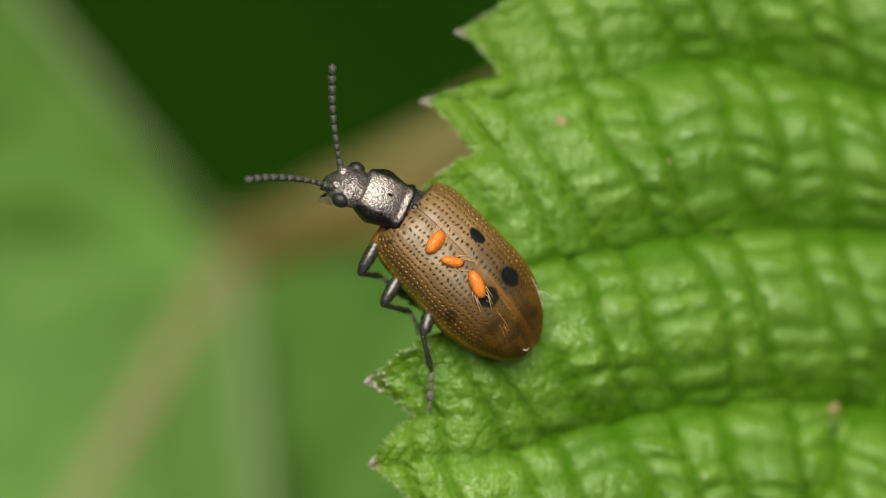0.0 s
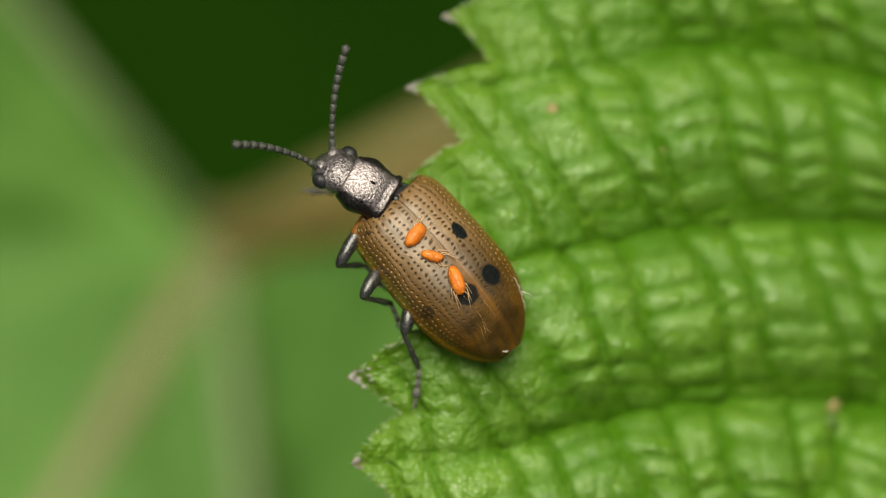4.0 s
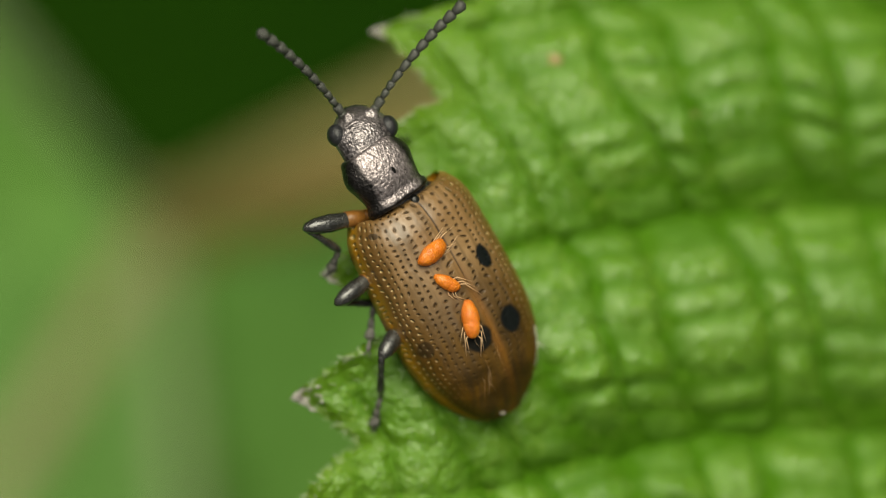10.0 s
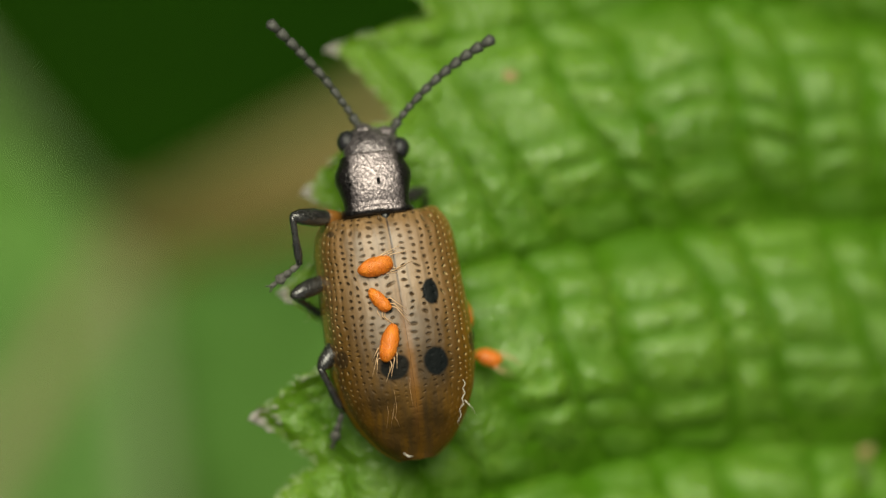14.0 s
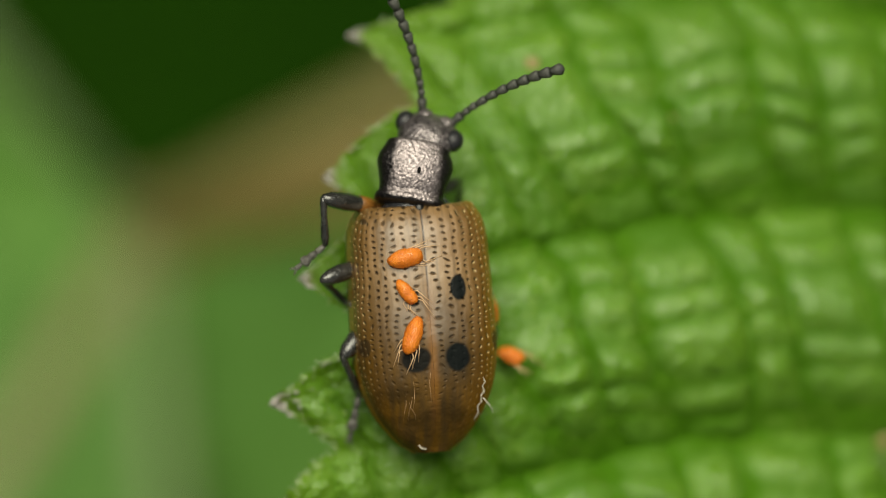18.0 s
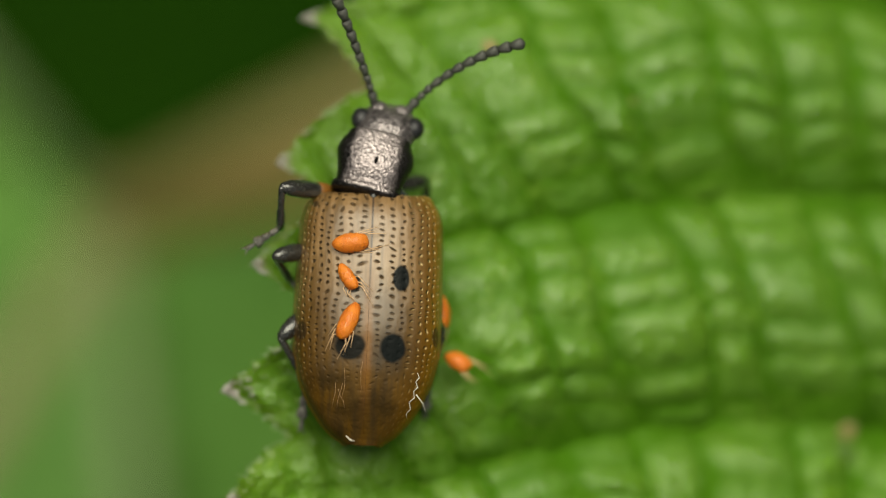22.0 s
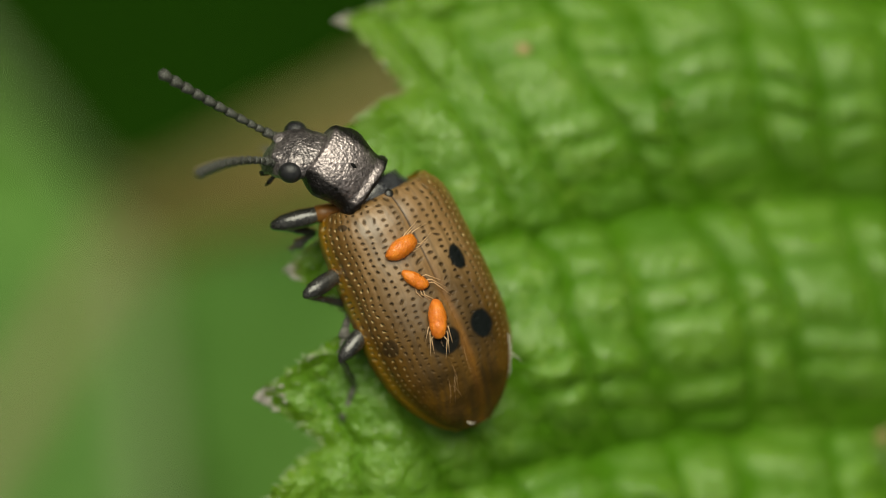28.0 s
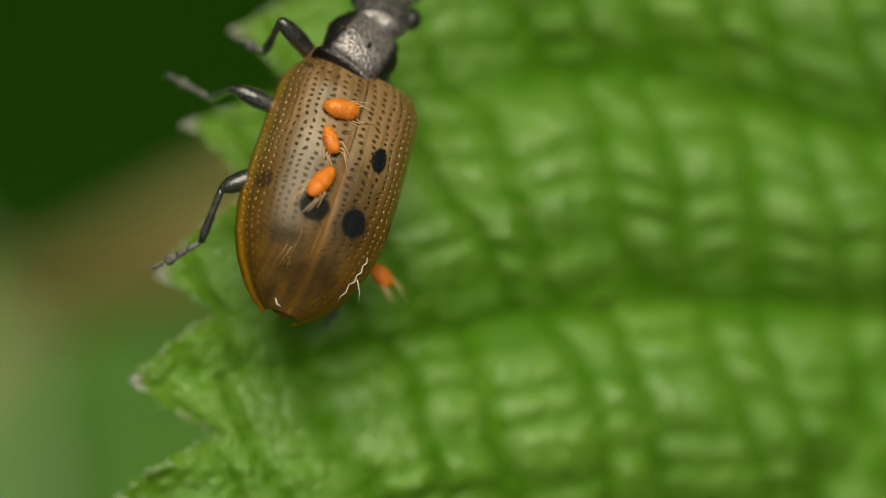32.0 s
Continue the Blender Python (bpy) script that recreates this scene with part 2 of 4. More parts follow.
def cuticle_material(name, dark, light, rough, relief, pits=9000.0, metal=0.75, disc=None):
    """Bronze-black chitin with a wrinkled, pitted surface."""
    m, n, l, b = shader(name, rough, metal=metal, spec=0.7)
    co = obj_coords(n)
    vor = tex(n, l, "Voronoi", pits, co)
    wr = tex(n, l, "Noise", pits * 0.7, co, 3.0)
    broad = tex(n, l, "Noise", 1500.0, co, 2.0)
    h = calc(n, l, "ADD", calc(n, l, "MULTIPLY", vor.outputs[0], 0.6), calc(n, l, "MULTIPLY", wr.outputs[0], 1.1))
    f = calc(n, l, "ADD", calc(n, l, "MULTIPLY", wr.outputs[0], 0.6), calc(n, l, "MULTIPLY", broad.outputs[0], 0.4))
    base = ramp(n, l, f, [(0.35, dark), (0.65, light)])
    if disc:
        # bronze disc with a black hind rim; dark reflections painted along its sides
        p = n.new("ShaderNodeSeparateXYZ")
        l.new(co, p.inputs[0])
        ragged = calc(n, l, "MULTIPLY", calc(n, l, "SUBTRACT", broad.outputs[0], 0.5), 0.25 * K)
        for axis, (a, c) in ((calc(n, l, "ABSOLUTE", p.outputs[0]), disc[0]), (p.outputs[1], disc[1])):
            r = n.new("ShaderNodeMapRange")
            r.interpolation_type = "SMOOTHSTEP"
            for i, val in ((1, a * K), (2, c * K), (3, 0.0), (4, 0.93)):
                r.inputs[i].default_value = val
            l.new(calc(n, l, "ADD", axis, ragged), r.inputs[0])
            base = mix(n, l, r.outputs[0], base, (0.012, 0.011, 0.011))
    l.new(base, b.inputs["Base Color"])
    l.new(bump(n, l, h, relief * K, 1.0), b.inputs["Normal"])
    return m


# black spots: x, y, half width, half length, how dense
SPOTS_RIGHT = [(0.56, -1.54, 0.14, 0.23, 1.0), (0.47, -2.81, 0.24, 0.27, 1.0), (1.24, -2.55, 0.06, 0.18, 0.7)]
SPOTS_LEFT = [(-0.3, -1.68, 0.12, 0.16, 0.9), (-0.3, -2.82, 0.26, 0.24, 0.95), (-1.19, -2.55, 0.09, 0.17, 0.6), (-1.04, -0.21, 0.06, 0.06, 0.7)]
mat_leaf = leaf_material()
# the second value sets where each side's painted flank shade and amber begin
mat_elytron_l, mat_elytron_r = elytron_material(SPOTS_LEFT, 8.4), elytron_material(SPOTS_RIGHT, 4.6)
mat_pronotum = cuticle_material("bronze_cuticle", (0.07, 0.06, 0.062), (0.44, 0.38, 0.385), 0.39, 0.018, 20000.0, 0.7, ((0.38, 0.5), (-0.03, -0.08)))
mat_head = cuticle_material("grey_cuticle", (0.05, 0.045, 0.047), (0.36, 0.32, 0.325), 0.36, 0.018, 20000.0)
mat_black = speckled("black_chitin", (0.006, 0.006, 0.006), (0.022, 0.022, 0.02), 2500.0, 0.3, relief=0.012)
mat_collar = speckled("blue_black_collar", (0.012, 0.013, 0.016), (0.075, 0.08, 0.09), 3500.0, 0.24, coat=0.6, relief=0.01)
mat_pit = speckled("pit_black", (0.003, 0.003, 0.003), (0.008, 0.008, 0.008), 9000.0, 0.8, relief=0, spec=0.1)
mat_eye = speckled("dull_black_eye", (0.012, 0.013, 0.015), (0.028, 0.028, 0.031), 16000.0, 0.34, relief=0.006)
mat_antenna = speckled("downy_black_antenna", (0.012, 0.013, 0.012), (0.11, 0.115, 0.10), 9000.0, 0.42, relief=0.015)
mat_leg = speckled("dark_leg", (0.004, 0.004, 0.004), (0.06, 0.06, 0.054), 3500.0, 0.22, coat=1.0, relief=0.02)
mat_foot = speckled("downy_foot", (0.03, 0.03, 0.027), (0.24, 0.23, 0.205), 9000.0, 0.5, relief=0.03)
mat_hip = speckled("amber_joint", (0.11, 0.042, 0.009), (0.24, 0.10, 0.016), 3500.0, 0.4, relief=0.006)
mat_belly = speckled("brown_belly", (0.03, 0.018, 0.008), (0.07, 0.04, 0.015), 2500.0, 0.5, relief=0.01)
mat_tail = speckled("amber_tail", (0.08, 0.036, 0.004), (0.15, 0.07, 0.009), 4000.0, 0.4, relief=0.01)
mat_mite = speckled("orange_mite", (0.62, 0.12, 0.006), (0.90, 0.28, 0.02), 7000.0, 0.36, coat=0.3, relief=0.03)
mat_mite_leg = speckled("pale_mite_leg", (0.55, 0.33, 0.16), (0.75, 0.52, 0.32), 6000.0, 0.5, relief=0)
mat_thread = speckled("white_fluff", (0.55, 0.5, 0.42), (0.8, 0.78, 0.7), 5000.0, 0.7, relief=0)
mat_hair = speckled("pale_leaf_hair", (0.42, 0.5, 0.3), (0.62, 0.68, 0.5), 3000.0, 0.6, relief=0)
mat_tip = speckled("withered_tip", (0.07, 0.045, 0.022), (0.85, 0.82, 0.76), 7000.0, 0.7, relief=0.05)
mat_gall = speckled("pink_gall", (0.27, 0.23, 0.07), (0.42, 0.31, 0.16), 4000.0, 0.6, relief=0.04)
mat_frass = speckled("dark_frass", (0.07, 0.15, 0.018), (0.12, 0.22, 0.035), 4000.0, 0.7, relief=0.04)
mat_far_leaf = speckled("lower_leaf", (0.04, 0.117, 0.012), (0.108, 0.245, 0.04), 130.0, 0.6, relief=0.3, grain=420.0, spec=0.25)
mat_far_vein = speckled("tan_vein", (0.155, 0.137, 0.038), (0.225, 0.195, 0.066), 90.0, 0.6, relief=0.2)
mat_side_vein = speckled("side_vein", (0.165, 0.172, 0.068), (0.23, 0.225, 0.1), 90.0, 0.6, relief=0.2)
mat_rust_strip = speckled("rust_strip", (0.135, 0.09, 0.012), (0.185, 0.125, 0.022), 120.0, 0.6, relief=0.2)
mat_pale_vein = speckled("pale_vein", (0.15, 0.215, 0.085), (0.205, 0.27, 0.125), 90.0, 0.6, relief=0.2)
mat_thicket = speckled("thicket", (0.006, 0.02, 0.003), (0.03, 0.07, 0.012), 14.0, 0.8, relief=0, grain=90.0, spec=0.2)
# the soil's near-black green has the deep shade under the plants in it
mat_ground = speckled("shaded_mossy_soil", (0.008, 0.033, 0.002), (0.014, 0.05, 0.003), 12.0, 1.0, relief=0, grain=140.0, spec=0.0)


# ---- makers ----
def part(name, bm, material, parent=None, label=""):
    me = bpy.data.meshes.new(name)
    bm.to_mesh(me)
    bm.free()
    for p in me.polygons:
        p.use_smooth = True
    me.materials.append(material)
    ob = new(name, me)
    ob.parent = parent
    return tagged(ob, label)


def grid_faces(bm, rows, wrap=False):
    for a, b in zip(rows, rows[1:]):
        m = len(a)
        for i in range(m if wrap else m - 1):
            j = (i + 1) % m
            try:
                bm.faces.new((a[i], a[j], b[j], b[i]))
            except ValueError:
                pass


def rings(profile, sides=20, flat=1.0, bm=None, square=1.0):
    """A body along y: rows of y, half width, half height and the height of the middle; closed at both ends."""
    bm = bm or bmesh.new()
    rows = []
    for y, a, b, zc in profile:
        row = []
        for i in range(sides):
            t = 2 * math.pi * i / sides
            c, z = (math.copysign(abs(f(t)) ** square, f(t)) for f in (math.cos, math.sin))
            row.append(bm.verts.new((a * c * K, y * K, (zc + b * (z if z > 0 else z * flat)) * K)))
        rows.append(row)
    grid_faces(bm, rows, True)
    bm.faces.new(rows[0])
    bm.faces.new(rows[-1])
    bmesh.ops.recalc_face_normals(bm, faces=bm.faces)
    return bm


def tube(points, radii, sides=8, bm=None):
    """A round rod through points, in millimetres, closed at both ends."""
    bm = bm or bmesh.new()
    pts = [Vector(p) for p in points]
    rows = []
    for i, p in enumerate(pts):
        d = (pts[min(i + 1, len(pts) - 1)] - pts[max(i - 1, 0)]).normalized()
        e = d.cross(Vector((0.13, 0.21, 1))).normalized() if abs(d.z) < 0.98 else Vector((1, 0, 0))
        f = d.cross(e)
        rows.append([bm.verts.new((p + (e * math.cos(2 * math.pi * j / sides) + f * math.sin(2 * math.pi * j / sides)) * radii[i]) * K) for j in range(sides)])
    faces = len(bm.faces)
    grid_faces(bm, rows, True)
    bm.faces.new(rows[0])
    bm.faces.new(rows[-1])
    bmesh.ops.recalc_face_normals(bm, faces=bm.faces)
    return bm


def ball(c, r, seg=14, bm=None, rough=0.0):
    bm = bm or bmesh.new()
    made = bmesh.ops.create_uvsphere(bm, u_segments=seg, v_segments=max(6, seg // 2 + 2), radius=1.0)
    for v in made["verts"]:
        s = 1.0 + rough * noise.noise(v.co * 2.3 + Vector(c) * 7)
        v.co = Vector((c[0] + v.co.x * r[0] * s, c[1] + v.co.y * r[1] * s, c[2] + v.co.z * r[2] * s)) * K
    return bm


def smooth_table(x, table):
    """A smooth curve through a table of places and values."""
    xs, ys = [p[0] for p in table], [p[1] for p in table]
    w = np.array(x, float)
    acc = 0
    for off in (-0.02, -0.01, 0, 0.01, 0.02):
        acc = acc + np.interp(w + off, xs, ys)
    return acc / 5


# ---- the leaf ----
# furrows between the pleats: their y at these x
GROOVE_X = (-8, 0, 2, 4, 5, 6.5, 8.2, 10.3, 26)
GROOVES = [list(zip(GROOVE_X, row)) for row in (
    (17, 17.6, 17.84, 18.08, 18.2, 17.96, 17.69, 17.34, 14),
    (12.4, 12.8, 13.12, 13.44, 13.6, 13.3, 12.96, 12.53, 9),
    (8, 8.22, 8.5, 8.9, 9.1, 8.8, 8.45, 7.9, 4.5),
    (3.6, 3.96, 4.29, 4.67, 4.82, 4.58, 4.16, 3.54, 0),
    (-1.4, -0.41, 0.05, 0.41, 0.51, 0.59, 0.53, 0.37, -3),
    (-5.6, -4.8, -4.24, -3.79, -3.7, -3.62, -3.75, -4.18, -9),
    (-9.6, -8.75, -8.25, -7.9, -7.75, -7.7, -7.85, -8.4, -13.5),
    (-13.6, -12.9, -12.5, -12.1, -12, -12, -12.1, -12.6, -18),
    (-17.6, -17.1, -16.7, -16.4, -16.2, -16.2, -16.4, -16.9, -22),
)]
# teeth from the upper end down: y and x of the notch above, y and x of the tip, bend of the upper and of the lower flank
TEETH = [
    (14.5, 4.8, 11.7, 0.3, 1.0, 0.5), (11.2, 1.6, 9.2, -0.6, 2.5, 0.5), (8.2, 1.0, 5.5, -1.36, 2.2, 0.6),
    (4.45, -0.25, 3.83, -2.22, 0.75, 0.68), (2.55, -0.92, 1.16, -2.66, 0.66, 0.95), (0.48, -1.55, -0.72, -3.1, 0.75, 1.05),
    (-1.74, -1.6, -3.05, -3.65, 0.7, 0.8), (-3.93, -2.4, -5.08, -3.56, 0.62, 0.8), (-7.2, -1.6, -8.4, -2.5, 0.6, 1.0), (-10.2, -0.6, -11.2, -1.2, 0.7, 1.0),
]


def margin_line():
    line = []
    for k, (ny, nx, ty, tx, upper, lower) in enumerate(TEETH):
        s = np.linspace(0, 1, 13)[:-1]
        line += list(zip(ny + (ty - ny) * s, nx + (tx - nx) * s ** upper))
        ey, ex = TEETH[k + 1][:2] if k + 1 < len(TEETH) else (-14.5, 3.4)
        line += list(zip(ty + (ey - ty) * s, tx + (ex - tx) * s ** lower))
    line = np.array(line + [(-14.5, 3.4)])[::-1]
    return line[:, 0], line[:, 1]


MARGIN_Y, MARGIN_X = margin_line()


def margin_x(y):
    return np.interp(y, MARGIN_Y, MARGIN_X)


def cell_noise(u, v, seed, loose, wide=1.0):
    """Puffed cells, one about a jittered point in each unit square, parted by soft furrows."""
    iu, iv = np.floor(u), np.floor(v)
    best = np.full(u.shape, 9.0)
    second = np.full(u.shape, 9.0)
    tall = np.zeros(u.shape)
    for a in (-1, 0, 1):
        for b in (-1, 0, 1):
            cu, cv = iu + a, iv + b
            h1 = np.modf(np.abs(np.sin(cu * 127.1 + cv * 311.7 + seed) * 43758.5453))[0]
            h2 = np.modf(np.abs(np.sin(cu * 269.5 + cv * 183.3 + seed) * 24634.6345))[0]
            h3 = np.modf(np.abs(np.sin(cu * 97.3 + cv * 57.1 + seed) * 9634.6345))[0]
            d = np.hypot((cu + 0.5 + loose * (h1 - 0.5) - u) * wide, cv + 0.5 + 0.8 * loose * (h2 - 0.5) - v)
            closer = d < best
            second = np.where(closer, best, np.minimum(second, d))
            tall = np.where(closer, 0.75 + 0.5 * h3, tall)
            best = np.minimum(best, d)
    seam = np.clip(1 - (second - best) / 0.28, 0, 1)
    flat = np.clip((second - best) / 0.34, 0, 1)
    dome = np.clip(1 - (best / 0.74) ** 2, 0, 1)
    return (0.5 * dome + 0.5 * flat * flat * (3 - 2 * flat)) * (0.5 + 0.5 * tall), seam


def hashed(a, b, seed):
    return np.modf(np.abs(np.sin(a * 127.1 + b * 311.7 + seed) * 43758.5453))[0]


def leaf_height(x, y):
    """Height of the quilted upper side, and how much of each place is vein or painted furrow shade."""
    lines = [smooth_line(x, g) for g in GROOVES]
    v = np.zeros_like(x)
    band = np.zeros_like(x)
    span = np.ones_like(x)
    for k in range(len(lines) - 1):
        top, low = lines[k], lines[k + 1]
        inside = (y <= top) & (y > low)
        v = np.where(inside, (y - low) / (top - low), v)
        band = np.where(inside, k, band)
        span = np.where(inside, top - low, span)
    w = np.clip(1 - v, 0, 1)
    # each pleat rises steeply under the furrow above it and falls off in a longer, smooth flank
    pillow = np.clip(np.sin(np.pi * w ** 0.86), 0, 1) ** 0.85
    dist = x - margin_x(y)
    deep = np.clip((dist - 0.6) / 4.5, 0, 1)
    # side veins cross the pleat at a slant, steeper near the margin; rows of cells run along it
    wob = 0.22 * np.sin(y * 1.3 + x * 0.5 + band) + 0.12 * np.sin(x * 1.9 - y * 0.8)
    size = 1.12 + 0.18 * deep
    lean = 0.62 - 0.36 * np.clip(dist / 8, 0, 1)
    across = (x + lean * (v - 0.5) * span + 0.5 * wob) / size + band * 7.3
    across = across + 0.16 * np.sin(across * 2.7 + band)
    col = np.floor(across)
    fu = across - col
    rows = v * 5.0 + 0.5 * hashed(col, band, 1.7) + 0.14 * np.sin(across * 3.1 + band * 2.0) + 0.10 * wob
    rows = rows + 0.22 * np.sin(rows * 2.3 + col * 1.7)
    line = np.floor(rows)
    fv = rows - line
    tall = 0.55 + 0.9 * hashed(col * 3.1 + line, band + line * 0.7, 4.2)
    puff = (np.sin(np.pi * fu) ** 1.05) * (0.3 + 0.7 * np.sin(np.pi * fv) ** 1.35) * tall
    gap = np.minimum(fu, 1 - fu) * size
    seam = np.exp(-(np.minimum(fv, 1 - fv) / 0.2) ** 2)
    small = cell_noise(x / 0.27 + wob, y / 0.27 + 0.3 * wob, 9.1, 0.7)[0]
    lump = cell_noise(x / 0.47 - 0.4 * wob, y / 0.40 + 0.5 * wob, 2.3, 0.9)[0]
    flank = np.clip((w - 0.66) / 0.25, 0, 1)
    near = np.clip(dist / 1.2, 0, 1)
    fold = np.clip((dist - 0.1) / 5.5, 0, 1)
    fold = fold * fold * (3 - 2 * fold)
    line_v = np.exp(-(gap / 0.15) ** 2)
    h = 1.0 * (pillow - 0.7) * (0.1 + 0.9 * fold) + (0.05 + 0.17 * deep) * puff * (1 - 0.5 * flank) + 0.045 * small * (1 - 0.4 * near) + 0.07 * (lump - 0.5) - 0.12 * line_v
    # the rib that runs up across the far side
    rib = np.abs((x - 8.0) - 0.53 * (y + 4.9) - 0.012 * (y + 4.9) ** 2)
    h = h + 0.12 * np.exp(-(rib / 0.16) ** 2) - 0.4 * np.exp(-(rib / 0.5) ** 2)
    # each tooth is cupped: it rises at its upper flank and falls off towards the notch below
    notch = np.array([row[0] for row in TEETH] + [-14.5])[::-1]
    lower = np.clip(np.searchsorted(notch, y) - 1, 0, len(notch) - 2)
    along = np.clip((notch[lower + 1] - y) / (notch[lower + 1] - notch[lower]), 0, 1)
    cup = np.where(along < 0.22, along / 0.22, (1 - along) / 0.78)
    h = h + 0.55 * cup * np.exp(-np.clip(dist, 0, 30) / 1.1)
    # the blade rolls down at its edge and sags outward
    h = h - 0.10 * np.exp(-np.clip(dist, 0, 9) / 0.5)
    # vein lines, plus shade painted on each pleat's lower flank and furrow
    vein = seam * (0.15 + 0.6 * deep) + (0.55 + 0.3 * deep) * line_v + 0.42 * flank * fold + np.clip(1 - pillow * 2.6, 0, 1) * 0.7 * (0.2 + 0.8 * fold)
    return h, np.clip(vein, 0, 1), dist, rib


def smooth_line(x, g):
    xs, ys = [p[0] for p in g], [p[1] for p in g]
    return sum(np.interp(x + o, xs, ys) for o in (-0.6, -0.3, 0, 0.3, 0.6)) / 5


def far_z(x, y):
    """The blade's lie: it falls away from the low teeth towards its far side and its upper end."""
    d = np.hypot(np.maximum(x + 2.0, 0) * 1.0, np.maximum(y + 2.5, 0) * 0.8)
    return 0.15 - 0.40 * np.clip(d - 1.0, 0, 40) + 0.004 * np.clip(d - 8, 0, 40) ** 2


def place(x, y, h):
    """The place of a plan point on the blade."""
    z = far_z(x, y)
    g = (95.0 - z) / 95.0
    return x * g, y * g, z + h


def height_at(x, y):
    return float(leaf_height(np.array([x]), np.array([y]))[0][0])


def build_leaf():
    nx = 460
    # rows crowd the part of the blade in front of the lens
    ys = np.concatenate([np.linspace(13.4, 7.6, 60), np.linspace(7.56, -7.4, 500), np.linspace(-7.45, -13.4, 60)])
    ny = len(ys)
    s = np.linspace(0, 1, nx)
    left = margin_x(ys)
    right = 21.0 - 0.045 * ys ** 2
    # away from the teeth the columns run smoothly
    even = np.array([np.mean(margin_x(np.linspace(y - 1.6, y + 1.6, 33))) for y in ys])
    X = even[:, None] + (right - even)[:, None] * (0.5 * s + 0.5 * s ** 2)[None, :]
    X = X + (left - even)[:, None] * np.exp(-(X - even[:, None]) / 1.5)
    Y = np.repeat(ys[:, None], nx, 1)
    ragged = 0.05 * np.sin(Y * 23.0) + 0.04 * np.sin(Y * 41.0 + 1)
    X = X + ragged * np.exp(-(X - left[:, None]) / 0.25)
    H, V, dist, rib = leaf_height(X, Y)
    # soften the furrows
    for axis, reach in ((0, 4), (1, 2)):
        w = np.exp(-0.5 * (np.arange(-reach, reach + 1) / (reach / 2.0)) ** 2)
        w = w / w.sum()
        pad = np.pad(H, [(reach, reach) if a == axis else (0, 0) for a in (0, 1)], mode="edge")
        n0 = H.shape[axis]
        H = sum(wk * np.take(pad, np.arange(k, k + n0), axis=axis) for k, wk in enumerate(w))
    fine = cell_noise(X / 0.13, Y / 0.13, 5.3, 0.8)[0]
    H = H + 0.009 * fine * (0.5 + 0.5 * np.exp(-dist / 1.5))
    px, py, pz = place(X, Y, H)
    top = np.stack([px, py, pz], -1).reshape(-1, 3)
    low = np.stack([px, py, pz - 0.16], -1).reshape(-1, 3)
    # the edge is rounded: the lower side starts a little further in
    verts = np.concatenate([top, low]) * K
    verts[:, 2] += LEAF
    a = (np.arange(ny - 1)[:, None] * nx + np.arange(nx - 1)[None, :]).ravel()
    quads = np.stack([a, a + nx, a + nx + 1, a + 1], -1)
    n = ny * nx
    back = quads[:, ::-1] + n
    i = np.arange(ny - 1) * nx
    e1 = np.stack([i, i + n, i + nx + n, i + nx], -1)
    j = i + nx - 1
    e2 = np.stack([j, j + nx, j + nx + n, j + n], -1)
    p = np.arange(nx - 1)
    e3 = np.stack([p, p + 1, p + 1 + n, p + n], -1)
    q = p + (ny - 1) * nx
    e4 = np.stack([q, q + n, q + 1 + n, q + 1], -1)
    faces = np.concatenate([quads, back, e1, e2, e3, e4])
    me = bpy.data.meshes.new("leaf")
    me.from_pydata(verts.tolist(), [], faces.tolist())
    me.polygons.foreach_set("use_smooth", np.ones(len(faces), bool))
    edge = np.exp(-np.clip(dist, 0, 30) / 0.9)
    tips = np.zeros_like(X)
    for tx, ty in TIPS:
        tips = np.maximum(tips, np.exp(-(np.hypot(X - tx, Y - ty) / 0.2) ** 2))
    col = np.ones((2, ny * nx, 4), np.float32)
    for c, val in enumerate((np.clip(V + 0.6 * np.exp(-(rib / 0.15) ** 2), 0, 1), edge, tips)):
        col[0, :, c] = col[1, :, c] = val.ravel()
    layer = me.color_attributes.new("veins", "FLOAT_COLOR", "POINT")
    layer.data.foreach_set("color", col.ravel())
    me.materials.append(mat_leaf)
    me.update()
    ob = new("leaf", me)
    return tagged(ob, "bright green quilted leaf blade with a sawtooth margin", "leaf")


TIPS = [(-1.36, 5.5), (-2.22, 3.83), (-2.66, 1.16), (-3.1, -0.72), (-3.65, -3.05), (-3.56, -5.08)]
leaf = build_leaf()

# fine white hairs along the toothed margin
rng = random.Random(4)
bm = bmesh.new()
for i in range(900):
    y = rng.uniform(-6.3, 6.3)
    x = float(margin_x(y)) + abs(rng.gauss(0, 0.12)) + 0.01
    z = height_at(x, y)
    if rng.random() < 0.12:
        x = x + rng.uniform(0, 1.2)
        z = height_at(x, y)
    a = rng.uniform(0, 6.28)
    ln = rng.uniform(0.07, 0.22)
    d = Vector((-0.7 + 0.5 * math.cos(a), 0.6 * math.sin(a), rng.uniform(0.1, 0.7))).normalized()
    p = Vector([float(c) for c in place(x, y, z - 0.02)]) + Vector((0, 0, LEAF / K))
    q = p + d * ln
    e = d.cross(Vector((0, 0, 1))).normalized() * 0.009
    f = d.cross(e)
    vs = [bm.verts.new(c * K) for c in (p + e, p - e * 0.5 + f * 0.9, p - e * 0.5 - f * 0.9, q)]
    for tri in ((0, 1, 3), (1, 2, 3), (2, 0, 3)):
        bm.faces.new([vs[k] for k in tri])
hairs = part("leaf_hair", bm, mat_hair, leaf, "fine whitish hairs on the leaf margin")
hairs["kind"] = "stuff"


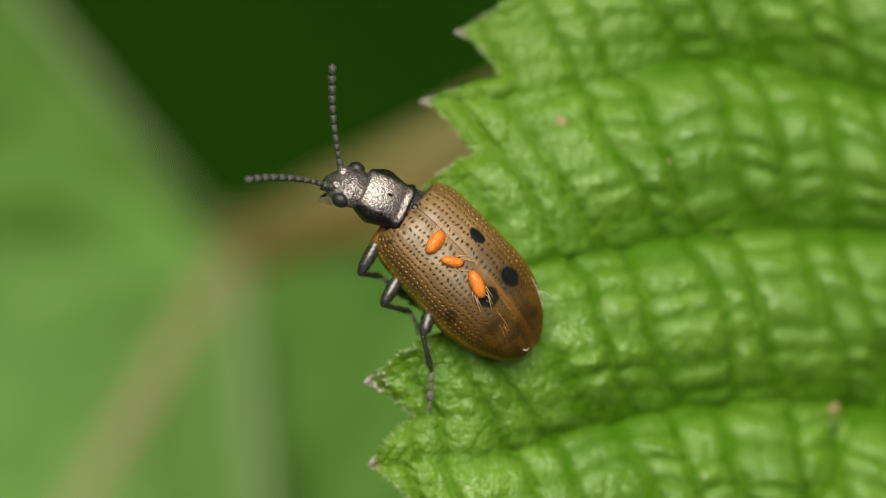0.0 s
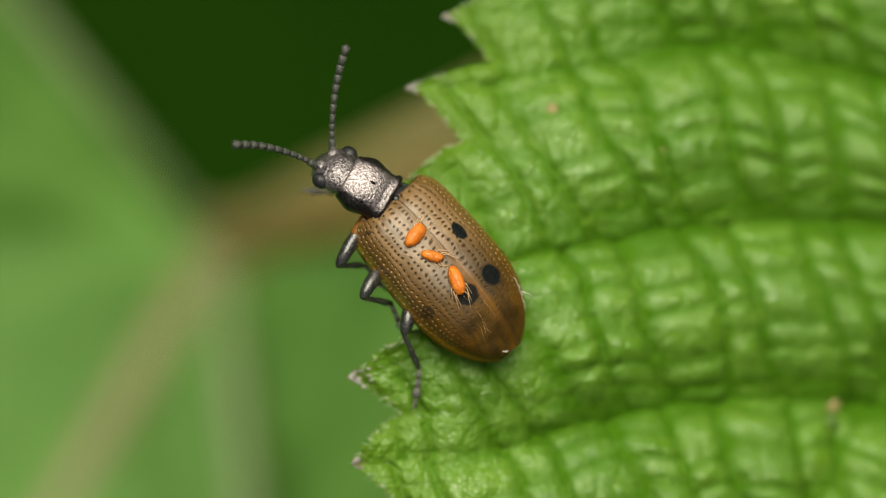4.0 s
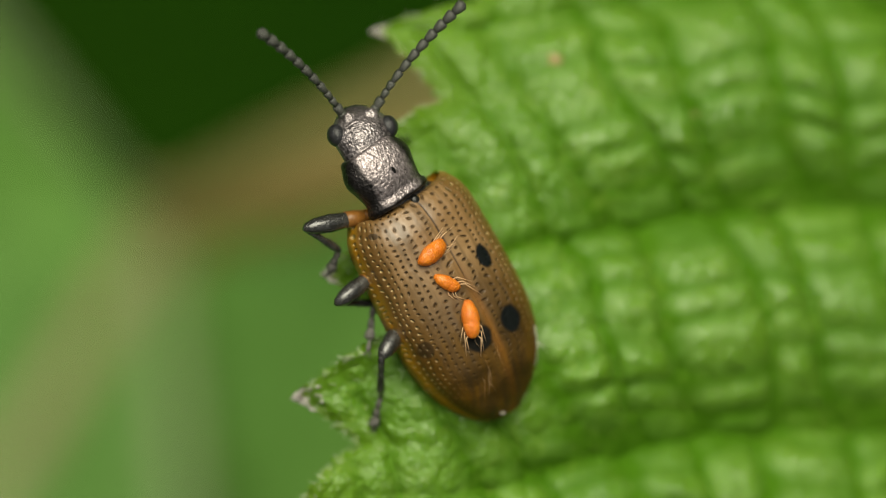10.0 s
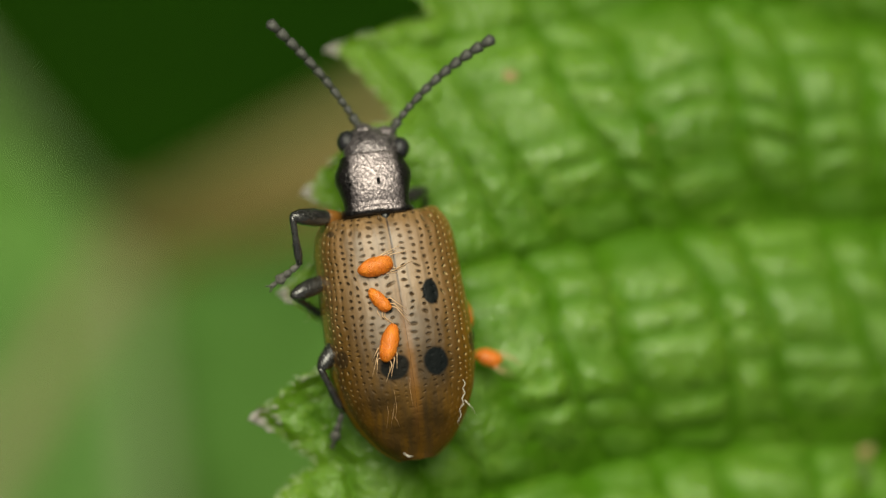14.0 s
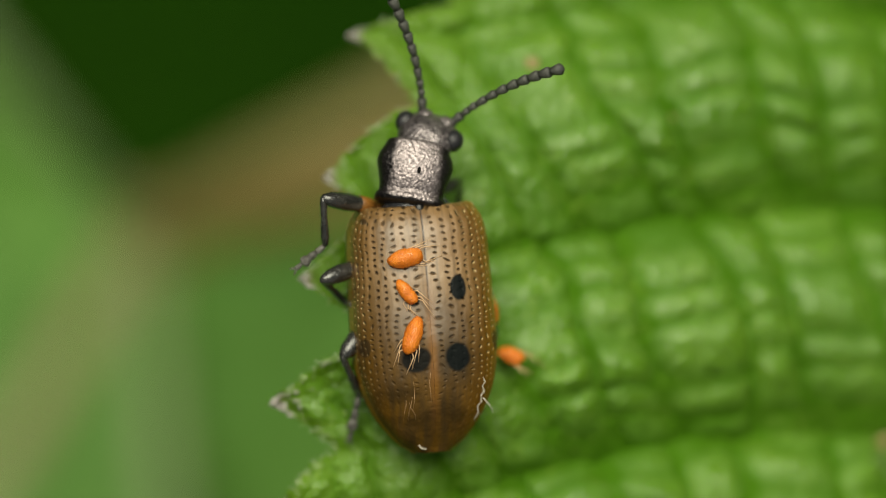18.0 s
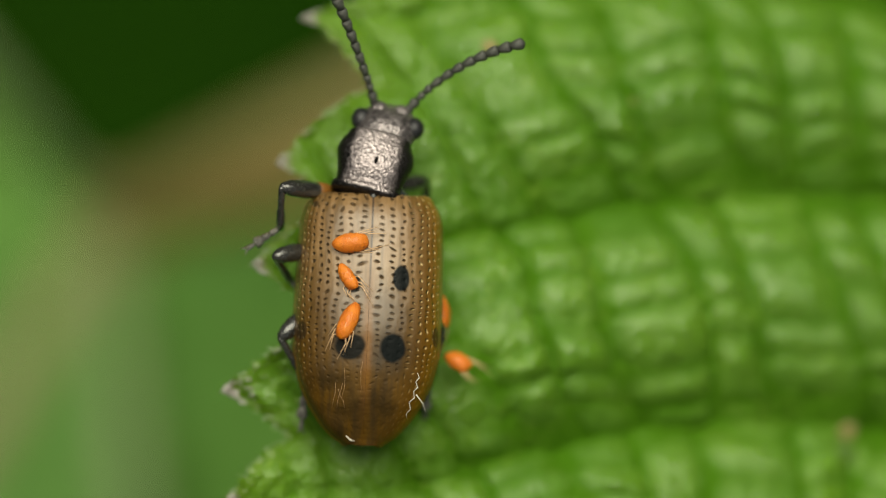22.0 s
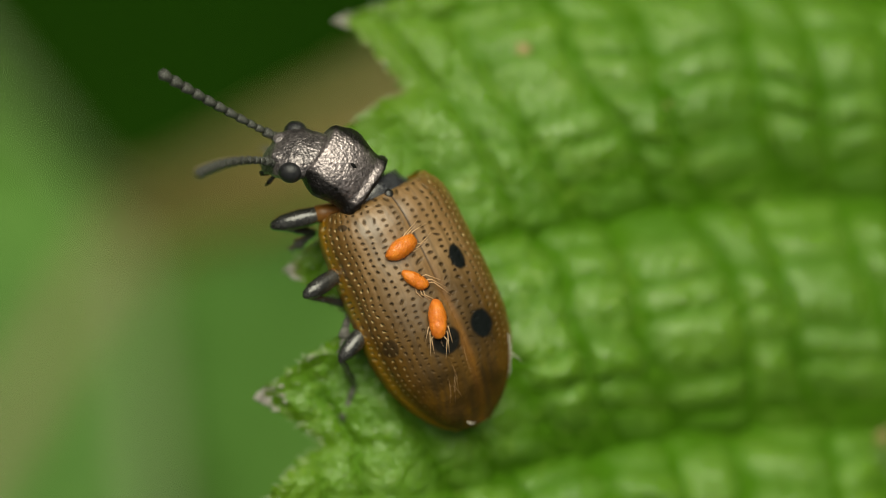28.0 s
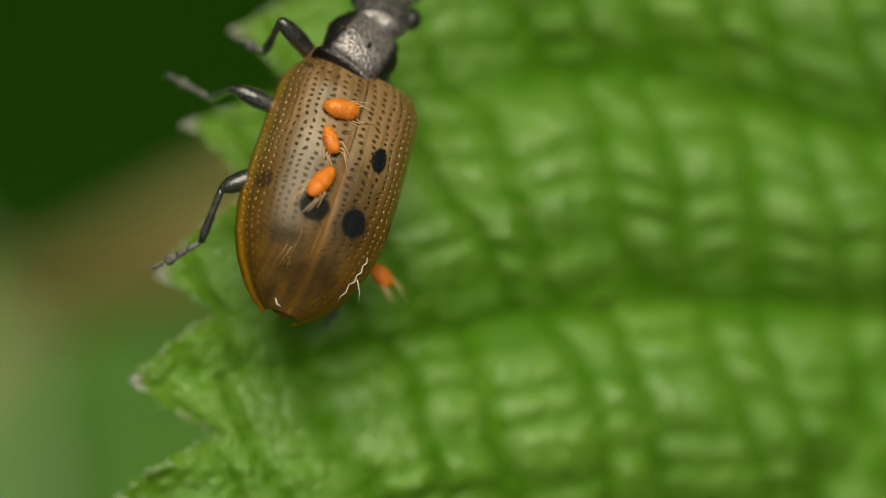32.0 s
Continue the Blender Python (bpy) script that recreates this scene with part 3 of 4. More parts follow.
def crumb(name, material, x, y, r, parent=None, label="", category="", lift=0.3, rough=0.5, squash=0.7, count=1):
    bm = bmesh.new()
    g = random.Random(int(abs(x * 91 + y * 37) * 10))
    for i in range(count):
        o = (g.gauss(0, r * 0.6) if i else 0, g.gauss(0, r * 0.5) if i else 0)
        s = r * (1 if i == 0 else g.uniform(0.3, 0.7))
        cx, cy = x + o[0], y + o[1]
        qx, qy, qz = place(cx, cy, height_at(max(cx, float(margin_x(cy))), cy) + lift * s)
        ball((float(qx), float(qy), LEAF / K + float(qz)), (s, s * g.uniform(0.6, 1.0), s * squash), 12, bm, rough)
    ob = part(name, bm, material, parent, label)
    return tagged(ob, "", category) if category else ob


for k, (tx, ty) in enumerate(TIPS):
    big = k == 4
    bm = bmesh.new()
    g = random.Random(20 + k)
    for i in range(110 if big else 40):
        cx = tx + abs(g.gauss(0, 0.2 if big else 0.09))
        cy = ty + g.gauss(0.03 if big else 0, 0.10 if big else 0.06)
        cx = max(cx, float(margin_x(cy)) + g.uniform(-0.03, 0.05))
        q = place(cx, cy, height_at(cx, cy) - 0.03 + g.uniform(0, 0.04))
        r = g.uniform(0.015, 0.05)
        ball((float(q[0]), float(q[1]), LEAF / K + float(q[2])), (r * g.uniform(0.6, 1.8), r * g.uniform(0.5, 1), r * 0.8), 6, bm, 0.9)
    part("withered_tip", bm, mat_tip, leaf, "brown and white dried tip of a leaf tooth")

# galls and droppings on the blade
crumb("leaf_gall", mat_gall, 1.24, 3.31, 0.14, None, "small pale pink gall on the green leaf", "gall", squash=0.25, lift=-0.02)
crumb("leaf_gall", mat_gall, 3.9, 2.33, 0.10, None, "small faint reddish gall on the green leaf", "gall", squash=0.2, lift=-0.05)
crumb("leaf_gall", mat_gall, 7.83, -3.75, 0.22, None, "tan pinkish gall lying in a leaf fold", "gall", squash=0.7, count=1)
crumb("dropping", mat_frass, 7.78, -4.12, 0.2, None, "dark green crumb beside the tan gall", "dropping", squash=0.5, count=3)


# ---- the beetle ----
LENGTH = 4.53
WIDE = [(0, 1.03), (0.02, 1.15), (0.06, 1.24), (0.12, 1.285), (0.25, 1.305), (0.45, 1.335), (0.62, 1.325), (0.74, 1.21), (0.84, 1.01), (0.91, 0.79), (0.96, 0.59), (0.985, 0.44), (1.0, 0.25)]
HIGH = [(0, 0.66), (0.03, 0.8), (0.1, 0.93), (0.3, 1.03), (0.55, 1.07), (0.72, 0.99), (0.84, 0.78), (0.93, 0.5), (1.0, 0.16)]

# roundness of a cross-section, and how far the flanks reach down
SIDE, TOP, DROP = 0.82, 0.6, 0.2

beetle = tagged(new("beetle"), "small tan-brown leaf beetle with black spots, walking on a green leaf", "beetle")


def elytron(side, material, label):
    bm = bmesh.new()
    layer = bm.loops.layers.uv.new("rows")
    ns, nt = 60, 26
    rows, coords = [], {}
    for i in range(ns + 1):
        s = i / ns
        s = s - 0.02 * math.sin(2 * math.pi * s)
        w, h = float(smooth_table(s, WIDE)), float(smooth_table(s, HIGH))
        row = []
        for j in range(nt + 1):
            t = j / nt
            a = t * math.pi / 2
            x = w * math.sin(a) ** SIDE
            z = (h + DROP) * math.cos(a) ** TOP - DROP if t < 1 else -DROP
            # a shallow dip at the seam and a narrow raised rim at the side
            z -= 0.015 * math.exp(-(x / 0.035) ** 2)
            if t > 0.95:
                x += 0.03 * (t - 0.95) / 0.05
            x = max(x, 0.002)
            y = -LENGTH * s - 0.10 * (1 - math.cos(a)) * math.exp(-s * 14) + 0.12 * math.sin(a) ** 4 * math.exp(-s * 20)
            v = bm.verts.new((side * x * K, y * K, z * K))
            coords[v] = (t * 10.0, s * LENGTH / 0.128)
            row.append(v)
        # folded under edge
        for dx, dz in ((0.94, -0.07 - DROP), (0.8, -0.10 - DROP)):
            v = bm.verts.new((side * w * dx * K, (-LENGTH * s) * K, dz * K))
            coords[v] = (9.95, s * LENGTH / 0.112)
            row.append(v)
        rows.append(row)
    # rounded front lip
    lip = []
    for v in rows[0]:
        u = bm.verts.new((v.co.x * 0.93, v.co.y + 0.035 * K, v.co.z * 0.72 - 0.02 * K))
        coords[u] = (coords[v][0], -0.5)
        lip.append(u)
    rows.insert(0, lip)
    grid_faces(bm, rows)
    bmesh.ops.recalc_face_normals(bm, faces=bm.faces)
    for f in bm.faces:
        for lp in f.loops:
            lp[layer].uv = coords[lp.vert]
    return part("elytron", bm, material, beetle, label)


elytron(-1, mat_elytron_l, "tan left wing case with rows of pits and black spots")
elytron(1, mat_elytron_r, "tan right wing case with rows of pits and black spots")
scutellum = part("scutellum", ball((0, 0, 0), (0.1, 0.13, 0.06), 12), mat_black, beetle, "tiny shiny black shield between the wing cases")
scutellum.location = (0, -0.05 * K, 0.665 * K)
part("abdomen", rings([(-4.35, 0.1, 0.05, 0.0), (-4.1, 0.6, 0.2, 0.0), (-3.4, 1.05, 0.4, 0.0), (-2.2, 1.22, 0.5, -0.02), (-1.0, 1.15, 0.5, -0.02), (-0.3, 1.0, 0.45, 0.0), (0.0, 0.75, 0.4, 0.05)], 24), mat_belly, beetle)
part("pygidium", ball((0, -LENGTH + 0.14, 0.0), (0.27, 0.16, 0.12), 16), mat_tail, beetle, "amber tail lobe below the wing case tips")
part("mesothorax", rings([(-0.3, 0.7, 0.4, 0.1), (0.02, 0.68, 0.42, 0.14), (0.16, 0.56, 0.36, 0.18), (0.3, 0.5, 0.32, 0.2)], 24), mat_collar, beetle, "glossy blue-black collar before the wing cases")

# pronotum: waisted, widest before the middle
pron = part("pronotum", rings([
    (-0.13, 0.42, 0.28, -0.03), (-0.12, 0.60, 0.37, -0.01), (-0.09, 0.66, 0.405, 0.0), (-0.02, 0.665, 0.41, 0.0), (0.02, 0.655, 0.40, 0.0), (0.05, 0.615, 0.375, 0.0), (0.12, 0.60, 0.385, 0.01), (0.22, 0.605, 0.415, 0.02), (0.34, 0.635, 0.44, 0.02),
    (0.46, 0.665, 0.45, 0.02), (0.56, 0.70, 0.45, 0.02), (0.64, 0.712, 0.445, 0.01), (0.72, 0.70, 0.435, 0.01), (0.80, 0.675, 0.425, 0.01), (0.88, 0.63, 0.41, 0.0), (0.95, 0.595, 0.395, 0.0), (1.0, 0.58, 0.385, 0.0), (1.03, 0.565, 0.37, 0.0), (1.055, 0.53, 0.34, 0.0), (1.06, 0.36, 0.25, 0.0)], 64, square=0.85), mat_pronotum, beetle, "bronze-grey wrinkled pronotum with small dark pits")
part("pit", ball((0.03, 0.46, 0.472), (0.035, 0.07, 0.02), 10), mat_pit, pron)
part("pit", ball((-0.46, 0.47, 0.33), (0.05, 0.07, 0.05), 10), mat_pit, pron)

head = part("head", rings([
    (-0.4, 0.36, 0.24, -0.03), (-0.2, 0.46, 0.28, -0.03), (-0.06, 0.50, 0.30, -0.02), (0.0, 0.53, 0.31, 0.0), (0.07, 0.55, 0.32, 0.0), (0.24, 0.57, 0.315, 0.0), (0.38, 0.54, 0.30, -0.01),
    (0.50, 0.49, 0.27, -0.03), (0.60, 0.43, 0.235, -0.07), (0.70, 0.31, 0.19, -0.13), (0.80, 0.25, 0.15, -0.2), (0.86, 0.15, 0.1, -0.24)], 44), mat_head, beetle, "dull bronze-grey head")
for sx in (-1, 1):
    part("eye", ball((sx * 0.49, 0.25, 0.05), (0.185, 0.215, 0.2), 24), mat_eye, head, "bulging dull black eye")
    part("mandible", tube([(sx * 0.18, 0.74, -0.24), (sx * 0.17, 0.86, -0.30), (sx * 0.06, 0.92, -0.36)], [0.07, 0.05, 0.015]), mat_black, head)
    part("palp", tube([(sx * 0.2, 0.61, -0.3), (sx * 0.27, 0.74, -0.42), (sx * 0.28, 0.82, -0.5)], [0.03, 0.045, 0.02]), mat_black, head)
    part("brow", ball((sx * 0.2, 0.47, 0.2), (0.15, 0.15, 0.07), 16), mat_head, head)

# antennae: eleven beads each
BEAD = 0.255


def antenna():
    base = part("antenna", ball((0, 0, 0), (0.095, 0.095, 0.095), 12), mat_antenna, beetle, "beaded downy black feeler")
    beads = []
    for i in range(11):
        r = 0.064 + 0.0042 * i + (0.025 if i == 0 else 0)
        ln = BEAD * (0.75 if i in (1, 2) else 1.0) * (1.12 if i == 10 else 1.0)
        bm = bmesh.new()
        tube([(0, 0, 0), (0, ln * 0.06, 0), (0, ln * 0.4, 0), (0, ln * 0.75, 0), (0, ln * 0.93, 0), (0, ln * 0.985, 0)],
             [r * 0.42, r * 0.66, r * 0.92, r * 1.06, r * 0.92 if i < 10 else r * 0.55, r * 0.4 if i < 10 else r * 0.15], 12, bm)
        beads.append((part("bead", bm, mat_antenna, base), ln))
    return base, beads


antenna_l, antenna_r = antenna(), antenna()

# legs: a joint at the hip, then thigh, shin and foot
LEGS = {}


def leg(key, name, hip, lens, thick):
    a, b, c = lens
    joint = part(name, ball((0, 0, 0), (0.13, 0.13, 0.12), 12), mat_hip if hip[0] < 0 else mat_black, beetle, "dark leg with an amber hip joint" if hip[0] < 0 else "dark leg mostly hidden under the body")
    joint.location = Vector(hip) * K
    th = part("thigh", tube([(0, -0.03, 0), (0, a * 0.12, 0), (0, a * 0.3, 0.01), (0, a * 0.6, 0.02), (0, a * 0.85, 0.01), (0, a, 0), (0, a + 0.04, 0)],
                            [0.06, 0.085 * thick, 0.11 * thick, 0.135 * thick, 0.115 * thick, 0.085, 0.03], 14), mat_leg, joint)
    tr = part("thigh_base", tube([(0, -0.05, 0), (0, a * 0.05, 0), (0, a * 0.2, 0.01), (0, a * 0.34, 0.012), (0, a * 0.36, 0.012)], [0.05, 0.095 * thick, 0.115 * thick, 0.122 * thick, 0.09 * thick], 14), mat_hip, joint, "amber base of the thigh") if hip[0] < 0 else None
    sh = part("shin", tube([(0, -0.02, 0), (0, b * 0.08, 0), (0, b * 0.4, 0.0), (0, b * 0.8, 0.0), (0, b, 0)], [0.055, 0.068, 0.062, 0.085, 0.06], 12), mat_leg, joint)
    bm = bmesh.new()
    at = 0.0
    for i, (ln, r) in enumerate(((0.3, 0.062), (0.22, 0.075), (0.24, 0.11), (0.24, 0.05))):
        ln *= c
        tube([(0, at, 0), (0, at + ln * 0.3, 0), (0, at + ln * 0.8, 0), (0, at + ln * 0.98, 0)], [r * 0.55, r * 0.8, r, r * 0.7], 10, bm)
        at += ln
    for sx in (-1, 1):
        tube([(0, at, 0), (sx * 0.05, at + 0.05, -0.01), (sx * 0.07, at + 0.11, -0.05)], [0.02, 0.018, 0.006], 6, bm)
    ft = part("foot", bm, mat_foot, joint)
    g = random.Random(len(LEGS))
    bm = bmesh.new()
    for i in range(40):
        t = g.uniform(0.1, 1.0) * b
        ang = g.uniform(0, 6.28)
        p = Vector((0.06 * math.cos(ang), t, 0.06 * math.sin(ang)))
        tube([p, p + Vector((0.05 * math.cos(ang), 0.05, 0.05 * math.sin(ang)))], [0.005, 0.002], 4, bm)
    LEGS[key] = (Vector(hip), lens, th, sh, ft)
    br = part("bristle", bm, mat_leg, joint)
    LEGS[key] = LEGS[key] + (br, tr)


leg("FL", "foreleg", (-0.72, 0.08, 0.0), (1.25, 0.92, 0.72), 1.3)
leg("ML", "midleg", (-0.95, -0.95, -0.14), (1.08, 1.2, 0.92), 1.3)
leg("HL", "hindleg", (-0.92, -2.0, -0.16), (1.0, 1.02, 0.95), 1.35)
leg("FR", "foreleg", (0.32, 0.26, -0.2), (0.95, 0.92, 0.72), 1.15)
leg("MR", "midleg", (0.8, -0.55, -0.12), (0.85, 0.92, 0.7), 1.15)
leg("HR", "hindleg", (0.85, -1.75, -0.15), (0.88, 1.05, 0.82), 1.25)



def on_elytra(x, y, lift=0.02):
    """A point on the wing cases, a little above the surface."""
    q = min(-y / LENGTH, 1.0)
    w, h = float(smooth_table(q, WIDE)), float(smooth_table(q, HIGH))
    a = math.asin(min(1.0, (abs(x) / w) ** (1 / SIDE)))
    return (x, y, (h + DROP) * max(math.cos(a), 0.0) ** TOP - DROP + lift)


# white fluff caught at the edge of the right wing case
zig = [(0.93, -3.22), (0.97, -3.30), (0.91, -3.38), (0.95, -3.47), (0.88, -3.55), (0.9, -3.66), (0.81, -3.74), (0.84, -3.86), (0.77, -3.95), (0.79, -4.03)]
part("fluff_thread", tube([on_elytra(x, y) for x, y in zig], [0.004, 0.010, 0.007, 0.012, 0.007, 0.011, 0.006, 0.009, 0.006, 0.003], 6), mat_thread, beetle, "scrap of white fluff on the wing case edge")
part("fluff_thread", tube([on_elytra(0.93, -3.6, 0.03), (1.06, -3.75, 0.5), (1.12, -3.9, 0.42)], [0.012, 0.008, 0.004], 6), mat_thread, beetle)
part("fluff_thread", tube([on_elytra(-0.3, -4.38), on_elytra(-0.22, -4.45), on_elytra(-0.14, -4.47)], [0.008, 0.02, 0.008], 6), mat_thread, beetle)
# pale scratches and stray hairs over the hind part
g = random.Random(31)
for i in range(6):
    x0, y0 = g.uniform(-0.55, 0.35), g.uniform(-3.6, -2.4)
    dx, dy = g.uniform(-0.12, 0.12), -g.uniform(0.2, 0.55)
    part("stray_hair", tube([on_elytra(x0 + dx * t + 0.02 * math.sin(5 * t + i), max(y0 + dy * t, -4.3), 0.012) for t in (0, 0.33, 0.66, 1)], [0.001, 0.0025, 0.0025, 0.001], 4), mat_mite_leg, beetle)

# mites: x, y, z on the beetle, heading, tilt, roll, length, plumpness
MITES = [
    (-0.39, -0.95, 1.05, 98, 0, -12, 0.66, 1.05, "plump orange mite clinging across the beetle's wing case"),
    (-0.41, -1.56, 1.08, 36, -6, -20, 0.54, 0.78, "slim orange mite clinging to the beetle's wing case"),
    (-0.35, -2.36, 1.15, -22, -4, -15, 0.72, 1, "long orange mite with pale legs on the beetle's wing case"),
    (1.37, -1.97, -0.75, 4, 0, 60, 0.62, 1, "orange mite hanging on the beetle's flank"),
    (1.70, -2.85, -0.8, 62, 0, 20, 0.52, 1, "orange mite hanging off the beetle's flank"),
]
MITE_THINGS = []


def mite(x, y, z, head_to, tilt, roll, ln, fat, label):
    h = ln / 2
    body = part("mite", rings([(y * h, fat * a, fat * b, c) for y, a, b, c in ((-1, 0.03, 0.03, 0), (-0.95, 0.085, 0.07, 0), (-0.8, 0.13, 0.105, 0), (-0.5, 0.16, 0.135, 0.01), (-0.3, 0.165, 0.14, 0.012), (-0.22, 0.155, 0.13, 0.01), (-0.1, 0.17, 0.145, 0.015), (0.25, 0.165, 0.135, 0.01), (0.55, 0.135, 0.115, 0), (0.78, 0.1, 0.085, 0), (0.94, 0.06, 0.05, -0.01), (1, 0.02, 0.02, -0.01))], 20), mat_mite, None, label)
    for v in body.data.vertices:
        v.co *= 1 + 0.09 * noise.noise(v.co / K * 9 + Vector((x, y, ln)) * 5)
    g = random.Random(int(ln * 1000))
    for sx in (-1, 1):
        for i in range(3):
            y0 = -h * (0.75 - 0.3 * i)
            a = (0.05 * sx, y0, -0.03)
            b = (sx * (0.14 + 0.02 * i), y0 - 0.10 + g.uniform(-0.03, 0.03), 0.02)
            c = (sx * (0.10 + 0.07 * i), y0 - 0.32 - g.uniform(0, 0.22), -0.05)
            part("mite_leg", tube([a, b, c], [0.013, 0.010, 0.004], 6), mat_mite_leg, body, "thin pale leg")
    tagged(body, label, "mite", "mites on the beetle")
    MITE_THINGS.append((body, pose(x * K, y * K, z * K, 0, 0, 0) @ pose(0, 0, 0, tilt, roll, head_to)))


for row in MITES:
    mite(*row)

# ---- below and behind: a larger leaf out of focus, a stalk, the ground ----
DEEP = -42.0
J = (-8.65, 0.1)


def far_leaf(name, spokes, label):
    """A pleated blade: ridges and furrows run out from one point; spokes hold angle, length and height at the end."""
    bm = bmesh.new()
    rows = []
    steps = 16
    for ang, ln, z in spokes:
        row = []
        for i in range(steps + 1):
            t = i / steps
            r = ln * t
            a = radians(ang)
            row.append(bm.verts.new(((J[0] + r * math.cos(a)) * K, (J[1] + r * math.sin(a)) * K, LEAF + (DEEP + z * t + 0.25 * math.sin(r * 1.3 + ang)) * K)))
        rows.append(row)
    grid_faces(bm, rows)
    bmesh.ops.remove_doubles(bm, verts=bm.verts, dist=1e-6)
    bmesh.ops.recalc_face_normals(bm, faces=bm.faces)
    if sum(f.normal.z for f in bm.faces) < 0:
        bmesh.ops.reverse_faces(bm, faces=bm.faces)
    bmesh.ops.solidify(bm, geom=bm.faces[:], thickness=0.0004)
    ob = tagged(part(name, bm, mat_far_leaf), label, "leaf")
    for p in ob.data.polygons:
        p.use_smooth = False
    return ob


low_leaf = far_leaf("lower_leaf", [(128, 56, 14), (145, 56, 9), (162, 56, 4), (178, 56, -1), (197, 56, 0.5), (214, 56, 5), (239, 56, 14), (247, 56, 16), (262, 56, 18), (277, 56, 18), (287, 56, -8), (325, 30, -2), (0, 30, 1), (20, 56, 6), (27, 56, 8)], "large green leaf below, pleated along tan veins")


def vein(ang, ln, r0, r1, z, material, label):
    a = radians(ang)
    pts = [(J[0] + ln * t * math.cos(a), J[1] + ln * t * math.sin(a), LEAF / K + DEEP + z * t - 0.45 * r0) for t in (0, 0.15, 0.4, 0.7, 1)]
    return part("vein", tube(pts, [r0 + (r1 - r0) * t for t in (0, 0.15, 0.4, 0.7, 1)], 12), material, low_leaf, label)


vein(27, 56, 0.85, 1.2, 8, mat_far_vein, "tan midrib")
vein(239, 56, 0.7, 0.55, 14, mat_side_vein, "pale tan side vein")
# made-up strip that gives the orange-brown tone below the midrib
vein(14, 40, 0.8, 1.0, 3.7, mat_rust_strip, "rusty brown strip added below the midrib")
vein(277, 56, 0.4, 0.5, 18, mat_pale_vein, "pale green vein")
vein(128, 56, 0.3, 0.45, 14, mat_pale_vein, "pale green rim of the lower leaf")
part("stalk", tube([(J[0], J[1], LEAF / K + DEEP), (J[0] - 1, J[1] - 4, LEAF / K + DEEP - 20), (J[0] + 3, J[1] - 9, 200), (J[0] + 2, J[1] - 8, 80), (J[0] + 2, J[1] - 8, -20)], [1.3, 1.4, 1.6, 1.9, 2.2], 12), mat_far_vein, low_leaf, "tan leaf stalk rising from the ground")
part("stalk", tube([(20.2, -1, LEAF / K + far_z(20.2, -1)), (24, -3, LEAF / K - 16), (27, -5, LEAF / K - 60), (28, -6, 200), (28, -6, -20)], [0.5, 0.7, 0.9, 1.2, 1.6], 12), mat_pale_vein, leaf, "pale green leaf stalk")

# an unseen thicket, added to close off the low sky: crowded leaves on all sides
gr = np.random.default_rng(8)
count = 9000
ang, rad = gr.uniform(0, 2 * np.pi, count), 0.62 + 0.5 * gr.random(count) ** 1.5
high = gr.uniform(0.02, 1.0, count) * (0.85 + 0.3 * np.sin(ang * 5) * np.sin(ang * 3 + 1))
mid = np.stack([rad * np.cos(ang), rad * np.sin(ang), high], -1)
way = gr.normal(size=(count, 3)) * [1, 1, 0.5] - [0, 0, 0.5]
way = way / np.linalg.norm(way, axis=1)[:, None]
face = mid * [-1, -1, 0] + gr.normal(size=(count, 3)) * 0.35 + [0, 0, 0.4]
over = np.cross(way, face)
over = over / np.linalg.norm(over, axis=1)[:, None]
up = np.cross(over, way)
size = gr.uniform(0.05, 0.11, count)[:, None]
verts = np.stack([mid - way * size * 0.6, mid - way * size * 0.1 + over * size * 0.38 - up * size * 0.08, mid + way * size * 0.35 + over * size * 0.27 - up * size * 0.1, mid + way * size * 0.75 - up * size * 0.16,
                  mid + way * size * 0.35 - over * size * 0.27 - up * size * 0.1, mid - way * size * 0.1 - over * size * 0.38 - up * size * 0.08, mid + way * size * 0.15], 1).reshape(-1, 3)
verts[:, 2] = np.maximum(verts[:, 2], 0.004)
base = (np.arange(count) * 7)[:, None]
faces = np.concatenate([base + [0, 1, 6], base + [1, 2, 6], base + [2, 3, 6], base + [3, 4, 6], base + [4, 5, 6], base + [5, 0, 6]])
me = bpy.data.meshes.new("thicket")
me.from_pydata(verts.tolist(), [], faces.tolist())
me.materials.append(mat_thicket)
tagged(new("thicket", me), "unseen dark green leafy thicket added around the plant to block low sky", "thicket", kind="stuff")

bm = bmesh.new()
rows = []
radii = [0.02, 0.06, 0.15, 0.4, 1, 3, 10, 40, 150, 600, 2000]
for r in radii:
    rows.append([bm.verts.new((r * math.cos(2 * math.pi * i / 48), r * math.sin(2 * math.pi * i / 48), 0.02 * noise.noise((r * math.cos(i) * 3, r * math.sin(i) * 3, 0)) if r < 5 else 0)) for i in range(48)])
grid_faces(bm, rows, True)
bm.faces.new(rows[0])
bmesh.ops.recalc_face_normals(bm, faces=bm.faces)
if sum(f.normal.z for f in bm.faces) < 0:
    bmesh.ops.reverse_faces(bm, faces=bm.faces)
tagged(part("ground", bm, mat_ground), "mossy ground under the plants, coloured near black for deep shade", "ground", kind="structure")

